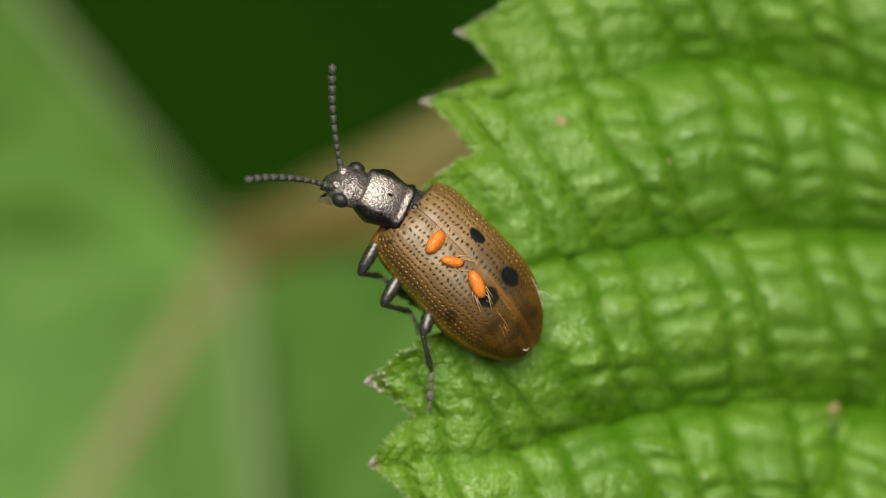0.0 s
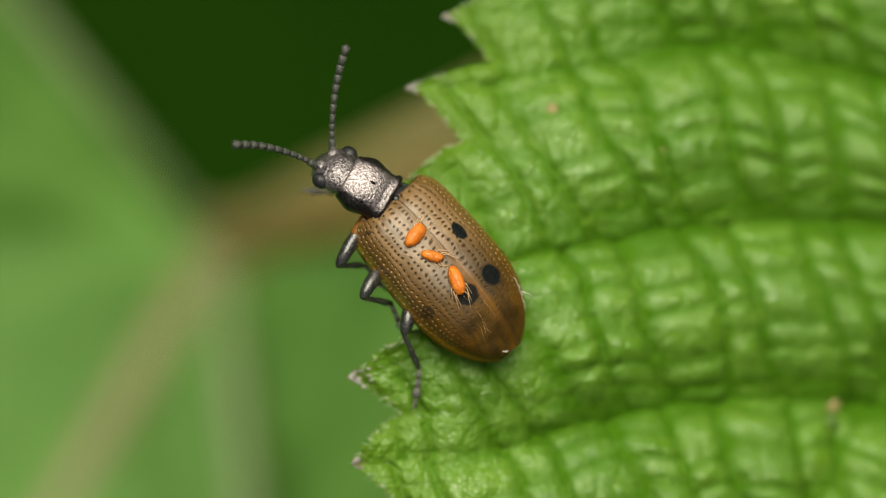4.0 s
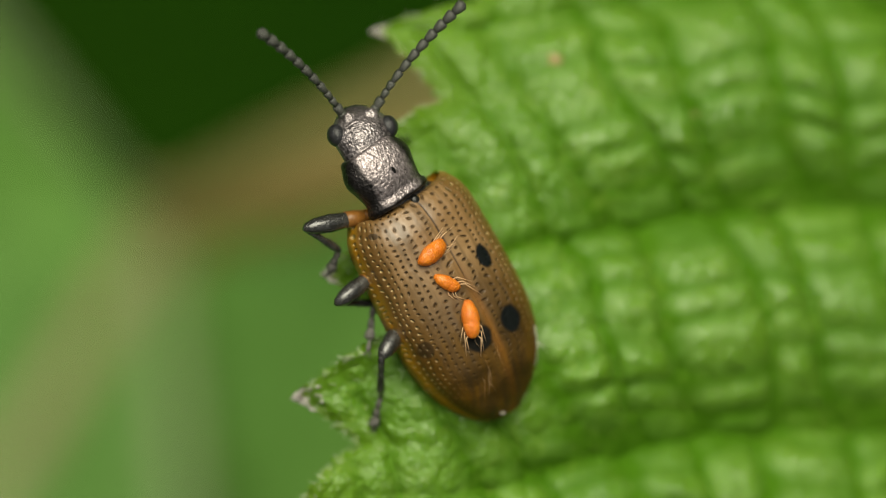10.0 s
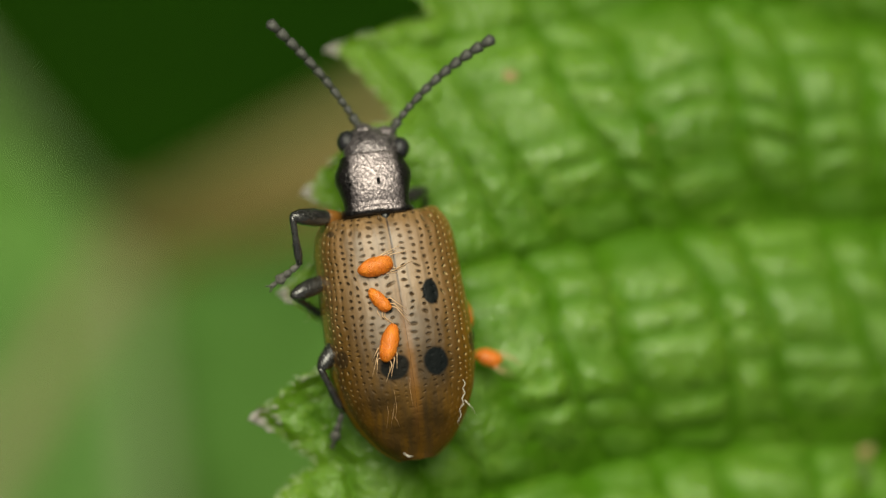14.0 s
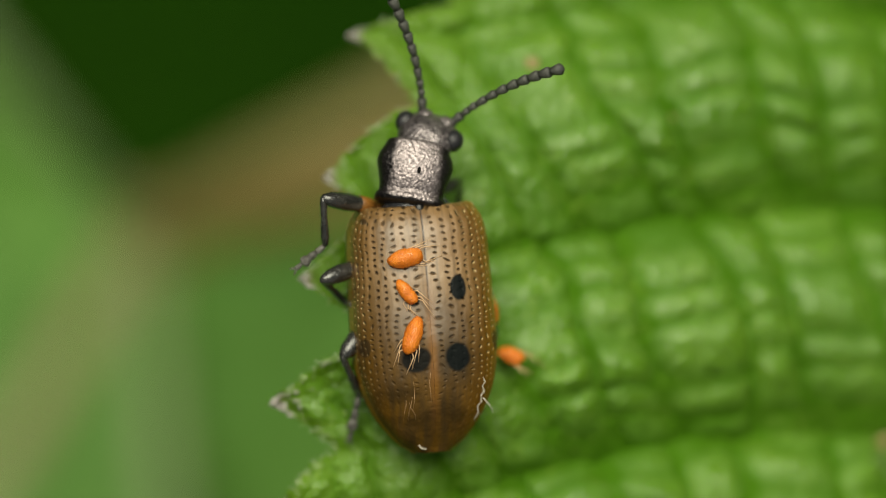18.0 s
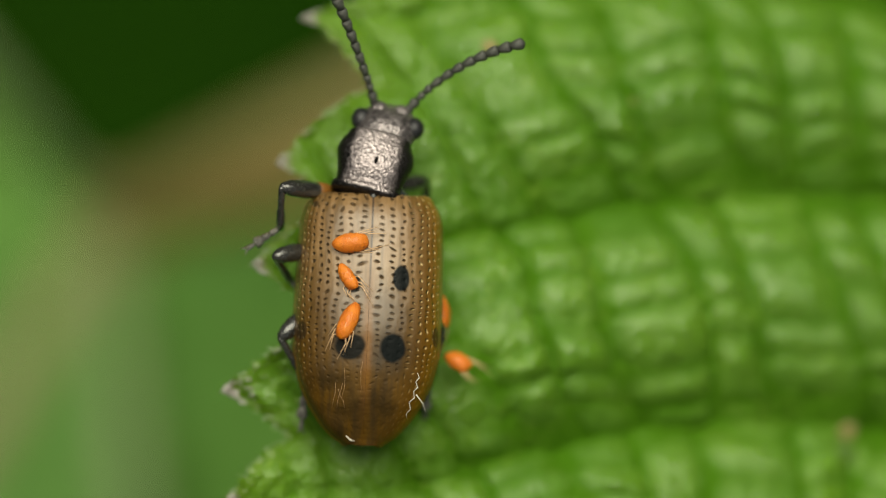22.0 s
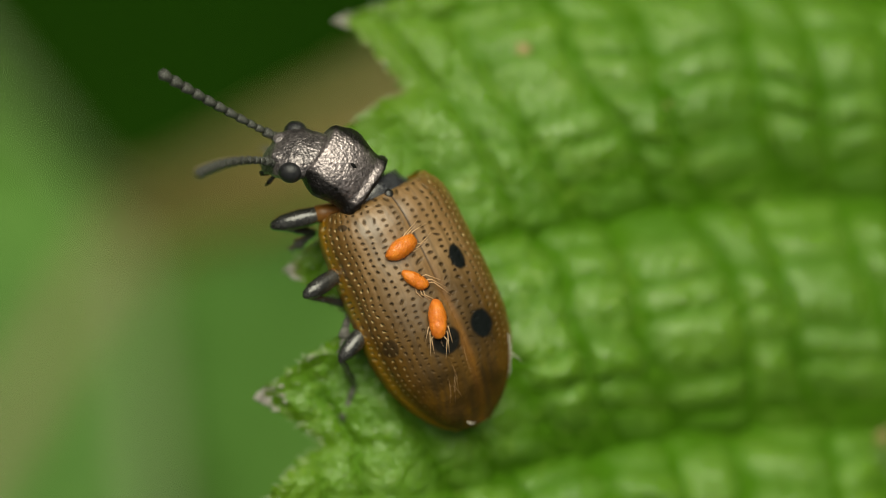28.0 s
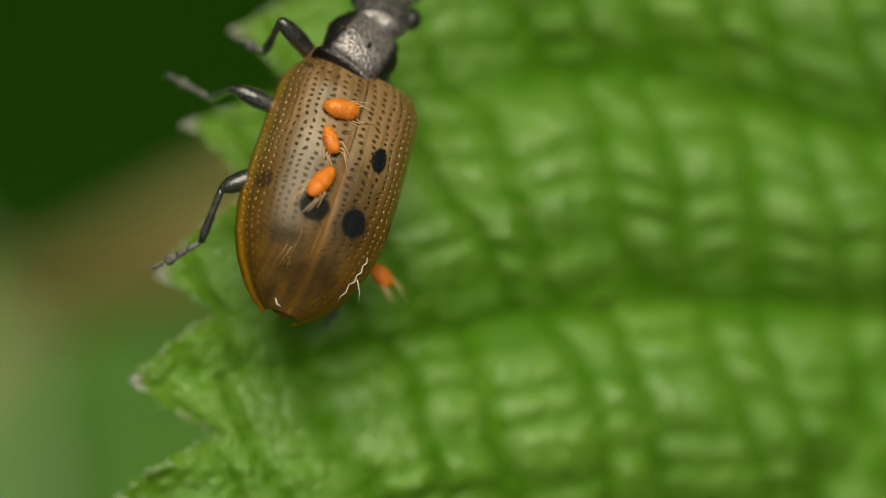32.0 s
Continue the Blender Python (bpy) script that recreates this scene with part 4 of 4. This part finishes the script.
# ---- what moves ----
BODY_ROWS = [
    (0, -2.595, 1.127, 4.1, 21.08, 42.22), (0.5, -2.608, 1.142, 3.43, 20.67, 41.82), (1, -2.643, 1.137, 3.03, 20.1, 41.87), (1.5, -2.627, 1.137, 2.75, 18.97, 41.27),
    (2, -2.614, 1.133, 2.52, 18.11, 40.11), (2.5, -2.675, 1.125, 2.58, 18.24, 40.46), (3, -2.626, 1.13, 2.63, 18.59, 39.86), (3.5, -2.652, 1.108, 2.1, 19.52, 39.63),
    (5.5, -2.721, 1.027, 1.45, 21.87, 41.27), (6, -2.725, 1.018, 1.34, 23.9, 41.26), (6.5, -2.739, 1.044, 1.36, 23.97, 41.35), (7, -2.731, 1.031, 1.04, 22.73, 40.89),
    (7.5, -1.934, 0.731, 10.73, 24.25, 33.51), (8, -1.872, 0.73, 10.99, 24.94, 31.39), (8.5, -1.787, 0.663, 10.07, 26.36, 30.45), (9, -1.766, 0.619, 9.73, 26.82, 30.19),
    (9.5, -1.731, 0.607, 9.89, 26.91, 29.56), (10, -1.7, 0.659, 11.8, 26.15, 27.73), (10.5, -1.673, 0.657, 6.41, 23.01, 25.14), (11, -1.636, 0.909, -1.61, 11.85, 17),
    (11.5, -1.531, 0.859, -2.23, 4.88, 13.05), (12, -1.258, 0.716, -2.9, 10.33, 9.49), (12.5, -1.227, 0.704, -2.6, 9.39, 8.99), (13, -1.21, 0.72, -2.63, 8.83, 8.98),
    (13.5, -1.2, 0.689, -2.85, 8.58, 9.01), (14, -1.186, 0.708, -2.93, 8.39, 8.77), (14.5, -1.194, 0.697, -2.68, 8.24, 8.63), (15, -1.191, 0.692, -2.31, 7.99, 8.67),
    (15.5, -1.169, 0.678, -2.1, 7.3, 8.48), (17.5, -1.196, 0.686, -2.01, 6.13, 8.51), (18, -0.957, 0.612, -1.67, 7.66, 4.3), (18.5, -0.954, 0.578, -5.3, 2.92, 0.57),
    (19, -0.948, 0.555, -6.27, 2.13, -1.06), (19.5, -0.942, 0.539, -6.52, 1.68, -1.81), (20, -0.93, 0.542, -6.45, 1.55, -1.59), (20.5, -0.91, 0.526, -6.46, 1.35, -2.16),
    (21, -0.892, 0.513, -6.47, 1.17, -2.41), (21.5, -0.897, 0.51, -6.31, 1.3, -2.35), (22, -0.888, 0.51, -5.89, 1.55, -2.22), (22.5, -0.89, 0.515, -5.37, 1.66, -2.22),
    (23, -0.884, 0.512, -5.13, 1.67, -2.29), (23.5, -0.869, 0.528, -5.26, 1.63, -2.28), (24, -0.874, 0.526, -5.53, 1.48, -2.4), (24.5, -0.888, 0.504, -5.57, 1.33, -2.37),
    (25, -0.893, 0.538, -5.3, 1.45, -1.98), (25.5, -0.894, 0.515, -4.88, 1.93, -1.98), (27.5, -1.155, 0.709, -1.19, 16.34, 13.1), (28, -1.47, 0.627, 5.71, 23.38, 24.45),
    (28.5, -1.663, 0.586, 7.74, 24.25, 27.34), (29, -1.775, 0.607, 7.81, 25.52, 28.88), (29.5, -2.026, 0.635, -0.38, 22.76, 30.46), (30, -1.834, 0.704, -4.67, 16.21, 23.77),
    (30.5, -1.571, 0.714, -11.79, 9.17, 15.74), (31, -0.911, 0.846, -14.59, 13.64, 0.83), (31.5, -0.254, 1.821, -20.48, 5.54, -8.17), (32, 0.955, 4.555, -19.77, 16.11, -17.14),
]
PRONOTUM_ROWS = [
    (0, -0.194, 0.191, 0.41, 0.0, 22.0), (1, -0.146, 0.164, 0.41, -9.0, 7.9), (2, -0.105, 0.128, 0.41, -9.6, 17.9), (3, -0.110, 0.133, 0.41, -8.1, 16.1), (6, -0.129, 0.135, 0.41, -3.3, 25.1),
    (7, -0.141, 0.106, 0.41, -7.8, 14.0), (8, -0.182, 0.179, 0.41, -4.5, 17.6), (9, -0.193, 0.178, 0.41, 0.0, 15.8), (10, -0.182, 0.180, 0.41, -8.1, 3.3), (11, -0.121, 0.197, 0.41, -9.3, -11.8),
    (12, -0.105, 0.117, 0.41, -10.2, -4.4), (13, -0.098, 0.099, 0.41, -9.3, -2.6), (14, -0.097, 0.090, 0.41, -9.9, -2.8), (15, -0.093, 0.094, 0.41, -9.9, -2.8), (18, -0.127, 0.158, 0.41, -7.8, -13.4),
    (19, -0.100, 0.134, 0.41, -8.1, -13.9), (20, -0.124, 0.104, 0.41, -9.3, -11.1), (21, -0.111, 0.092, 0.41, -9.0, -10.1), (22, -0.118, 0.094, 0.41, -9.6, -11.6), (23, -0.099, 0.091, 0.41, -9.9, -7.6),
    (24, -0.110, 0.080, 0.41, -10.5, -8.2), (25, -0.104, 0.072, 0.41, -10.5, -8.1), (27.5, -0.136, 0.207, 0.41, -7.8, 26.2), (28, -0.298, 0.324, 0.41, 0.0, 28.9), (28.5, -0.285, 0.299, 0.41, 0.0, 28.0),
    (29, -0.273, 0.270, 0.41, 0.0, 26.7), (29.5, -0.253, 0.154, 0.41, -7.8, 7.3), (30, -0.278, 0.164, 0.41, -7.5, -3.6), (30.5, -0.279, 0.149, 0.41, -9.0, -6.9), (31, -0.241, 0.119, 0.41, -8.7, -7.0),
    (31.5, -0.221, 0.067, 0.41, -9.6, -0.3), (32, -0.377, -0.037, 0.41, -9.6, -17.8),
]
HEAD_ROWS = [
    (0, -0.642, 1.229, 0.26, -19.3, 19.3, 13.1), (1, -0.284, 1.265, 0.26, -34.6, -20.6, -6.3), (2, -0.470, 1.161, 0.26, -36.7, -7.6, -4.3), (3, -0.438, 1.229, 0.26, -31.8, -6.0, -2.3), (6, -0.625, 1.217, 0.26, -27.8, 21.5, 7.9),
    (7, -0.378, 1.236, 0.26, -37.6, -6.4, -0.6), (8, -0.536, 1.288, 0.26, -26.8, 5.4, -4.0), (9, -0.494, 1.274, 0.26, -22.5, 4.0, -4.9), (10, -0.187, 1.280, 0.26, -22.2, -27.0, -18.2), (11, 0.232, 1.119, 0.26, -29.5, -36.7, -11.0),
    (12, 0.018, 1.122, 0.26, -30.9, -24.8, -10.1), (13, -0.025, 1.143, 0.26, -31.0, -21.9, -9.0), (14, -0.021, 1.108, 0.26, -36.0, -20.4, -7.9), (15, -0.019, 1.136, 0.26, -37.1, -21.7, -11.5), (18, 0.218, 1.200, 0.26, -33.5, -40.4, -22.3),
    (19, 0.219, 1.193, 0.26, -34.2, -36.2, -14.5), (20, 0.148, 1.162, 0.26, -35.2, -21.1, -9.6), (21, 0.124, 1.145, 0.26, -31.3, -17.0, -4.7), (22, 0.166, 1.118, 0.26, -31.9, -10.9, -4.1), (23, 0.081, 1.152, 0.26, -31.6, -16.5, -3.6),
    (24, 0.084, 1.113, 0.26, -33.1, -14.4, -3.0), (25, 0.074, 1.110, 0.26, -32.7, -15.5, -2.5), (27.5, -0.670, 1.171, 0.26, -53.1, 56.1, 30.2), (28, -0.953, 1.254, 0.26, -33.0, 64.9, 36.8), (28.5, -0.927, 1.243, 0.26, -36.1, 48.9, 28.9),
    (29, -0.875, 1.275, 0.26, -39.2, 39.4, 21.0), (29.5, -0.275, 1.295, 0.26, -44.3, -3.1, 4.1), (30, -0.047, 1.292, 0.26, -22.4, -28.0, -12.8), (30.5, 0.041, 1.294, 0.26, -31.0, -26.0, -15.0), (31, 0.030, 1.293, 0.26, -33.6, -25.8, -17.3),
    (31.5, -0.107, 1.341, 0.26, -36.6, -15.0, -17.3), (32, 0.013, 1.276, 0.26, -36.6, -16.0, -17.3),
]
ANTENNA_LEFT = [
    (0, 126, 23, 152, 18), (1, 98, -2, 124, -10), (2, 105, 8, 140, 2), (3, 111, 23, 144, 17), (6, 136, 31, 159, 25), (7, 120, 15, 140, 10),
    (8, 120, -16, 140, -20), (9, 117, 1, 147, -4), (10, 105, 18, 124, 12), (11, 85, 36, 110, 33), (12, 108, 10, 130, 6), (13, 114, 13, 133, 9),
    (14, 115, 11, 132, 8), (15, 114, 9, 135, 6), (18, 92, 27, 120, 23), (19, 100, 38, 111, 35), (20, 114, 37, 117, 35), (21, 108, 28, 125, 26),
    (22, 111, 37, 120, 36), (23, 113, 34, 125, 33), (24, 109, 29, 126, 28), (25, 108, 32, 132, 30), (27.5, 142, 43, 174, 38), (28, 152, 38, 178, 37),
    (28.5, 146, 23, 172, 20), (29, 147, 5, 161, 3), (29.5, 102, 6, 140, -8), (30, 95, 43, 112, 36), (30.5, 85, 56, 126, 48), (31, 117, 41, 135, 37),
    (31.5, 129, 50, 143, 47), (32, 128, 50, 142, 47),
]
ANTENNA_RIGHT = [
    (0, 67, 23, 50, 25), (1, 42, 18, 11, 23), (2, 53, 14, 23, 17), (3, 54, 23, 25, 25), (6, 75, 27, 59, 31), (7, 60, 29, 27, 30),
    (8, 64, 18, 43, 20), (9, 64, 19, 46, 26), (10, 37, 26, 18, 31), (11, 36, 34, 1, 35), (12, 45, 21, 18, 23), (13, 43, 26, 22, 27),
    (14, 48, 18, 20, 19), (15, 47, 18, 22, 19), (18, 38, 37, 7, 38), (19, 39, 29, 9, 27), (20, 47, 26, 11, 25), (21, 45, 26, 17, 23),
    (22, 51, 23, 11, 22), (23, 48, 26, 14, 24), (24, 44, 23, 19, 21), (25, 43, 23, 17, 21), (27.5, 138, 25, 136, 21), (28, 133, 11, 128, 7),
    (28.5, 89, 10, 82, 10), (29, 81, 15, 79, 19), (29.5, 60, 24, 37, 33), (30, 41, 32, 22, 34), (30.5, 45, 31, 22, 31), (31, 47, 32, 25, 32),
    (31.5, 52, 54, 48, 53), (32, 51, 54, 47, 53),
]
FORELEG_LEFT = [
    (0, -161, -14, -38, -37, -80, -19), (1, -172, 5, -46, -23, -77, -20), (3, -162, -9, -35, -32, -72, -24), (6, -159, -6, -26, -35, -64, -28),
    (7, -163, 2, -30, -27, -90, -38), (8, -187, -7, -42, 1, -117, -49), (9, -192, -4, -41, -9, -139, -55), (10, -199, -4, -56, -13, -112, -53),
    (11, -182, 37, -78, -24, -124, -27), (12, -187, 36, -84, -29, -149, -25), (14, -187, 37, -88, -19, -150, -30), (18, -190, 32, -89, -22, -145, -19),
    (19, -179, 44, -89, -28, -144, -24), (21, -174, 41, -91, -44, -147, -18), (23, -180, 41, -90, -38, -145, -11), (25, -176, 38, -90, -39, -151, -22),
    (27.5, -183, -8, -46, -51, -107, -55), (28, -191, -21, -31, -11, -154, -63), (28.5, -196, -12, -34, -8, -155, -32), (29, -197, -24, -34, -12, -150, -63),
    (29.5, -221, 11, 118, -24, -244, -50), (30, -251, 28, -45, -65, -394, -71), (30.5, -232, 46, -56, -63, -413, -72), (31, -213, 34, -92, -75, -566, -101),
    (31.5, -191, 59, -59, -74, -539, -81), (32, -193, 28, -75, -66, -587, -55),
]
MIDLEG_LEFT = [
    (0, -164, -8, -44, -38, -97, -25), (1, -166, 2, -45, -37, -97, -26), (3, -164, 3, -43, -39, -96, -29), (6, -161, 8, -35, -40, -95, -33),
    (7, -163, 5, -36, -37, -116, -1), (8, -171, -1, -28, -30, -139, 22), (9, -177, 3, -30, -31, -138, 25), (10, -176, 2, -29, -28, -132, 8),
    (11, -167, 30, -42, -48, -85, -8), (12, -165, 28, -41, -51, -70, -7), (14, -164, 27, -35, -54, -49, 11), (18, -163, 29, -40, -56, -25, 81),
    (19, -158, 39, -48, -67, -29, 69), (21, -164, 41, -49, -67, -38, 46), (23, -160, 39, -46, -68, -46, 23), (25, -160, 38, -43, -68, -46, 9),
    (27.5, -169, -8, -47, -59, -58, -15), (28, -175, 7, -32, -25, -136, 18), (28.5, -188, -12, -83, -27, -159, -24), (29, -187, -22, -118, -10, -164, -29),
    (29.5, -187, -10, -112, -21, -159, -32), (30, -171, 8, -107, -14, -157, -29), (30.5, -186, 29, -102, -23, -135, -26), (31, -224, 3, -75, -32, -135, -28),
    (31.5, -140, -14, -73, -66, -129, -32), (32, -184, -5, -233, -83, -202, -33),
]
HINDLEG_LEFT = [
    (0, -153, 2, -107, -33, -135, -10), (1, -151, 4, -109, -22, -141, -1), (3, -141, -8, -102, -27, -134, -29), (6, -150, 4, -84, -41, -129, -31),
    (7, -149, 7, -97, -30, -131, -32), (8, -168, 21, -112, -18, -108, -48), (9, -168, 16, -92, -42, -112, -44), (10, -162, 16, -96, -40, -111, -40),
    (11, -143, 29, -66, -33, -113, -40), (12, -134, 20, -65, -29, -109, -34), (14, -137, 26, -68, -28, -109, -48), (18, -135, 23, -66, -39, -103, -27),
    (19, -139, 27, -64, -37, -86, -18), (21, -136, 24, -57, -33, -92, -28), (23, -135, 23, -56, -32, -92, -21), (25, -135, 22, -60, -39, -94, -27),
    (27.5, -147, -5, -73, -28, -116, -22), (28, -158, 1, -64, -46, -120, -39), (28.5, -154, -3, -71, -34, -153, -15), (29, -155, -2, -53, -47, -132, -19),
    (29.5, -156, 5, -59, -40, -139, -22), (30, -143, 5, -47, -41, -134, -21), (30.5, -159, 23, -79, -19, -106, -41), (31, -122, 12, -60, -23, -100, -56),
    (31.5, -117, 23, -47, -39, -38, -73), (32, -138, -13, -86, -30, -133, -36),
]
# legs of the far side: seconds, then turn and rise of thigh, shin and foot
FORELEG_RIGHT = [
    (0, 125, -50, 125, -65, 125, -40), (7.5, 127, -50, 127, -65, 127, -40), (9, 64, -22, 18, -75, 8, -40), (10, 43, -30, -22, -50, -22, -40),
    (10.6, 38, 0, 28, 5, 28, 0), (10.8, 33, 0, 53, 8, 48, 0), (11, 6, -5, -26, -5, -6, -10), (11.3, 8, -45, -62, -40, -62, -40),
    (12, 10, -40, -87, -50, -82, -40), (18, 16, -42, -91, -50, -81, -40), (25.5, 16, -42, -91, -50, -81, -40), (28, 129, -50, 129, -65, 129, -40),
    (29.5, 69, -50, -1, -60, -1, -40), (30.1, 60, -45, -0, -60, -0, -40), (30.4, 40, -20, 60, -10, 50, -20), (30.7, 20, -20, 15, -10, 10, -20),
    (31, 24, -34, -91, -50, -81, -40), (31.5, 19, -30, -81, -50, -81, -40), (32, 8, -40, -82, -50, -82, -40),
]
MIDLEG_RIGHT = [
    (0, -65, -20, -85, -40, -85, -40), (11.2, -62, -20, -82, -40, -82, -40), (11.4, 19, -10, -41, -20, -31, -20), (11.6, 4, -15, -63, -20, -11, -15),
    (11.8, -52, -20, -82, -40, -82, -40), (32, -62, -20, -82, -40, -82, -40),
]
HINDLEG_RIGHT = [
    (0, -55, -10, -105, -40, -95, -40), (32, -52, -10, -102, -40, -92, -40),
]

# the last mite clings to the hidden hind leg and comes out from under the flank
MITE_SLIDE = [(0, -0.5), (9.5, -0.5), (11, 0.0), (32, 0.0)]


def at(rows, t):
    """The values of a table at t seconds."""
    ts = [r[0] for r in rows]
    return [float(np.interp(t, ts, [r[i] for r in rows])) for i in range(1, len(rows[0]))]


def turn_z(deg):
    return Matrix.Rotation(radians(deg), 4, "Z")


def heading(az, el):
    """The turn that lays +y along the direction az (from +x), el up."""
    return turn_z(az - 90) @ Matrix.Rotation(radians(el), 4, "X")


def body_pose(t, x, y, pitch, roll, yaw):
    return Matrix.Translation(Vector((x, y, BODY_UP)) * K + Vector((0, 0, LEAF))) @ turn_z(yaw) @ Matrix.Rotation(radians(pitch), 4, "X") @ Matrix.Rotation(radians(roll), 4, "Y")


BODY_UP = 1.0


def motions():
    bodies = [(r[0], body_pose(*r)) for r in BODY_ROWS]
    walk(beetle, bodies)
    for k, (ob, local) in enumerate(MITE_THINGS):
        slide = [(0, 0.0), (32, 0.0)] if k < 4 else MITE_SLIDE
        walk(ob, [(t, m @ Matrix.Translation((at(slide, t)[0] * K, 0, 0)) @ local) for t, m in bodies])
    walk(pron, [(t, Matrix.Translation(Vector((x, y, z)) * K) @ heading(a + 90, e)) for t, x, y, z, e, a in PRONOTUM_ROWS])
    heads = [(t, Matrix.Translation(Vector((x, y, z)) * K) @ heading(a + 90, e) @ Matrix.Rotation(radians(r), 4, "Y")) for t, x, y, z, e, a, r in HEAD_ROWS]
    walk(head, heads)
    for (base, beads), table, side in ((antenna_l, ANTENNA_LEFT, -1), (antenna_r, ANTENNA_RIGHT, 1)):
        walk(base, [(t, Matrix.Translation(m @ (Vector((side * 0.31, 0.60, 0.14)) * K))) for t, m in heads])
        rows = [[] for b in beads]
        for t, a1, e1, a2, e2 in table:
            p = Vector((0, 0, 0))
            for i, (ob, ln) in enumerate(beads):
                s = (i + 0.5) / len(beads)
                m = heading(a1 + (a2 - a1) * s, e1 + (e2 - e1) * s)
                rows[i].append((t, Matrix.Translation(p) @ m))
                p = p + (m @ Vector((0, ln * 0.96 * K, 0)))
        for (ob, ln), r in zip(beads, rows):
            walk(ob, r)
    for key, table in (("FL", FORELEG_LEFT), ("ML", MIDLEG_LEFT), ("HL", HINDLEG_LEFT), ("FR", FORELEG_RIGHT), ("MR", MIDLEG_RIGHT), ("HR", HINDLEG_RIGHT)):
        hip, lens, th, sh, ft, br, tr = LEGS[key]
        r1, r2, r3 = [], [], []
        for t, a1, e1, a2, e2, a3, e3 in table:
            m1, m2, m3 = heading(a1, e1), heading(a2, e2), heading(a3, e3)
            knee = m1 @ Vector((0, lens[0] * K, 0))
            ankle = knee + (m2 @ Vector((0, lens[1] * K, 0)))
            r1.append((t, m1))
            r2.append((t, Matrix.Translation(knee) @ m2))
            r3.append((t, Matrix.Translation(ankle) @ m3))
        walk(th, r1)
        if tr:
            walk(tr, r1)
        walk(sh, r2)
        walk(br, r2)
        walk(ft, r3)


cam.data.dof.focus_object = MITE_THINGS[0][0]
motions()
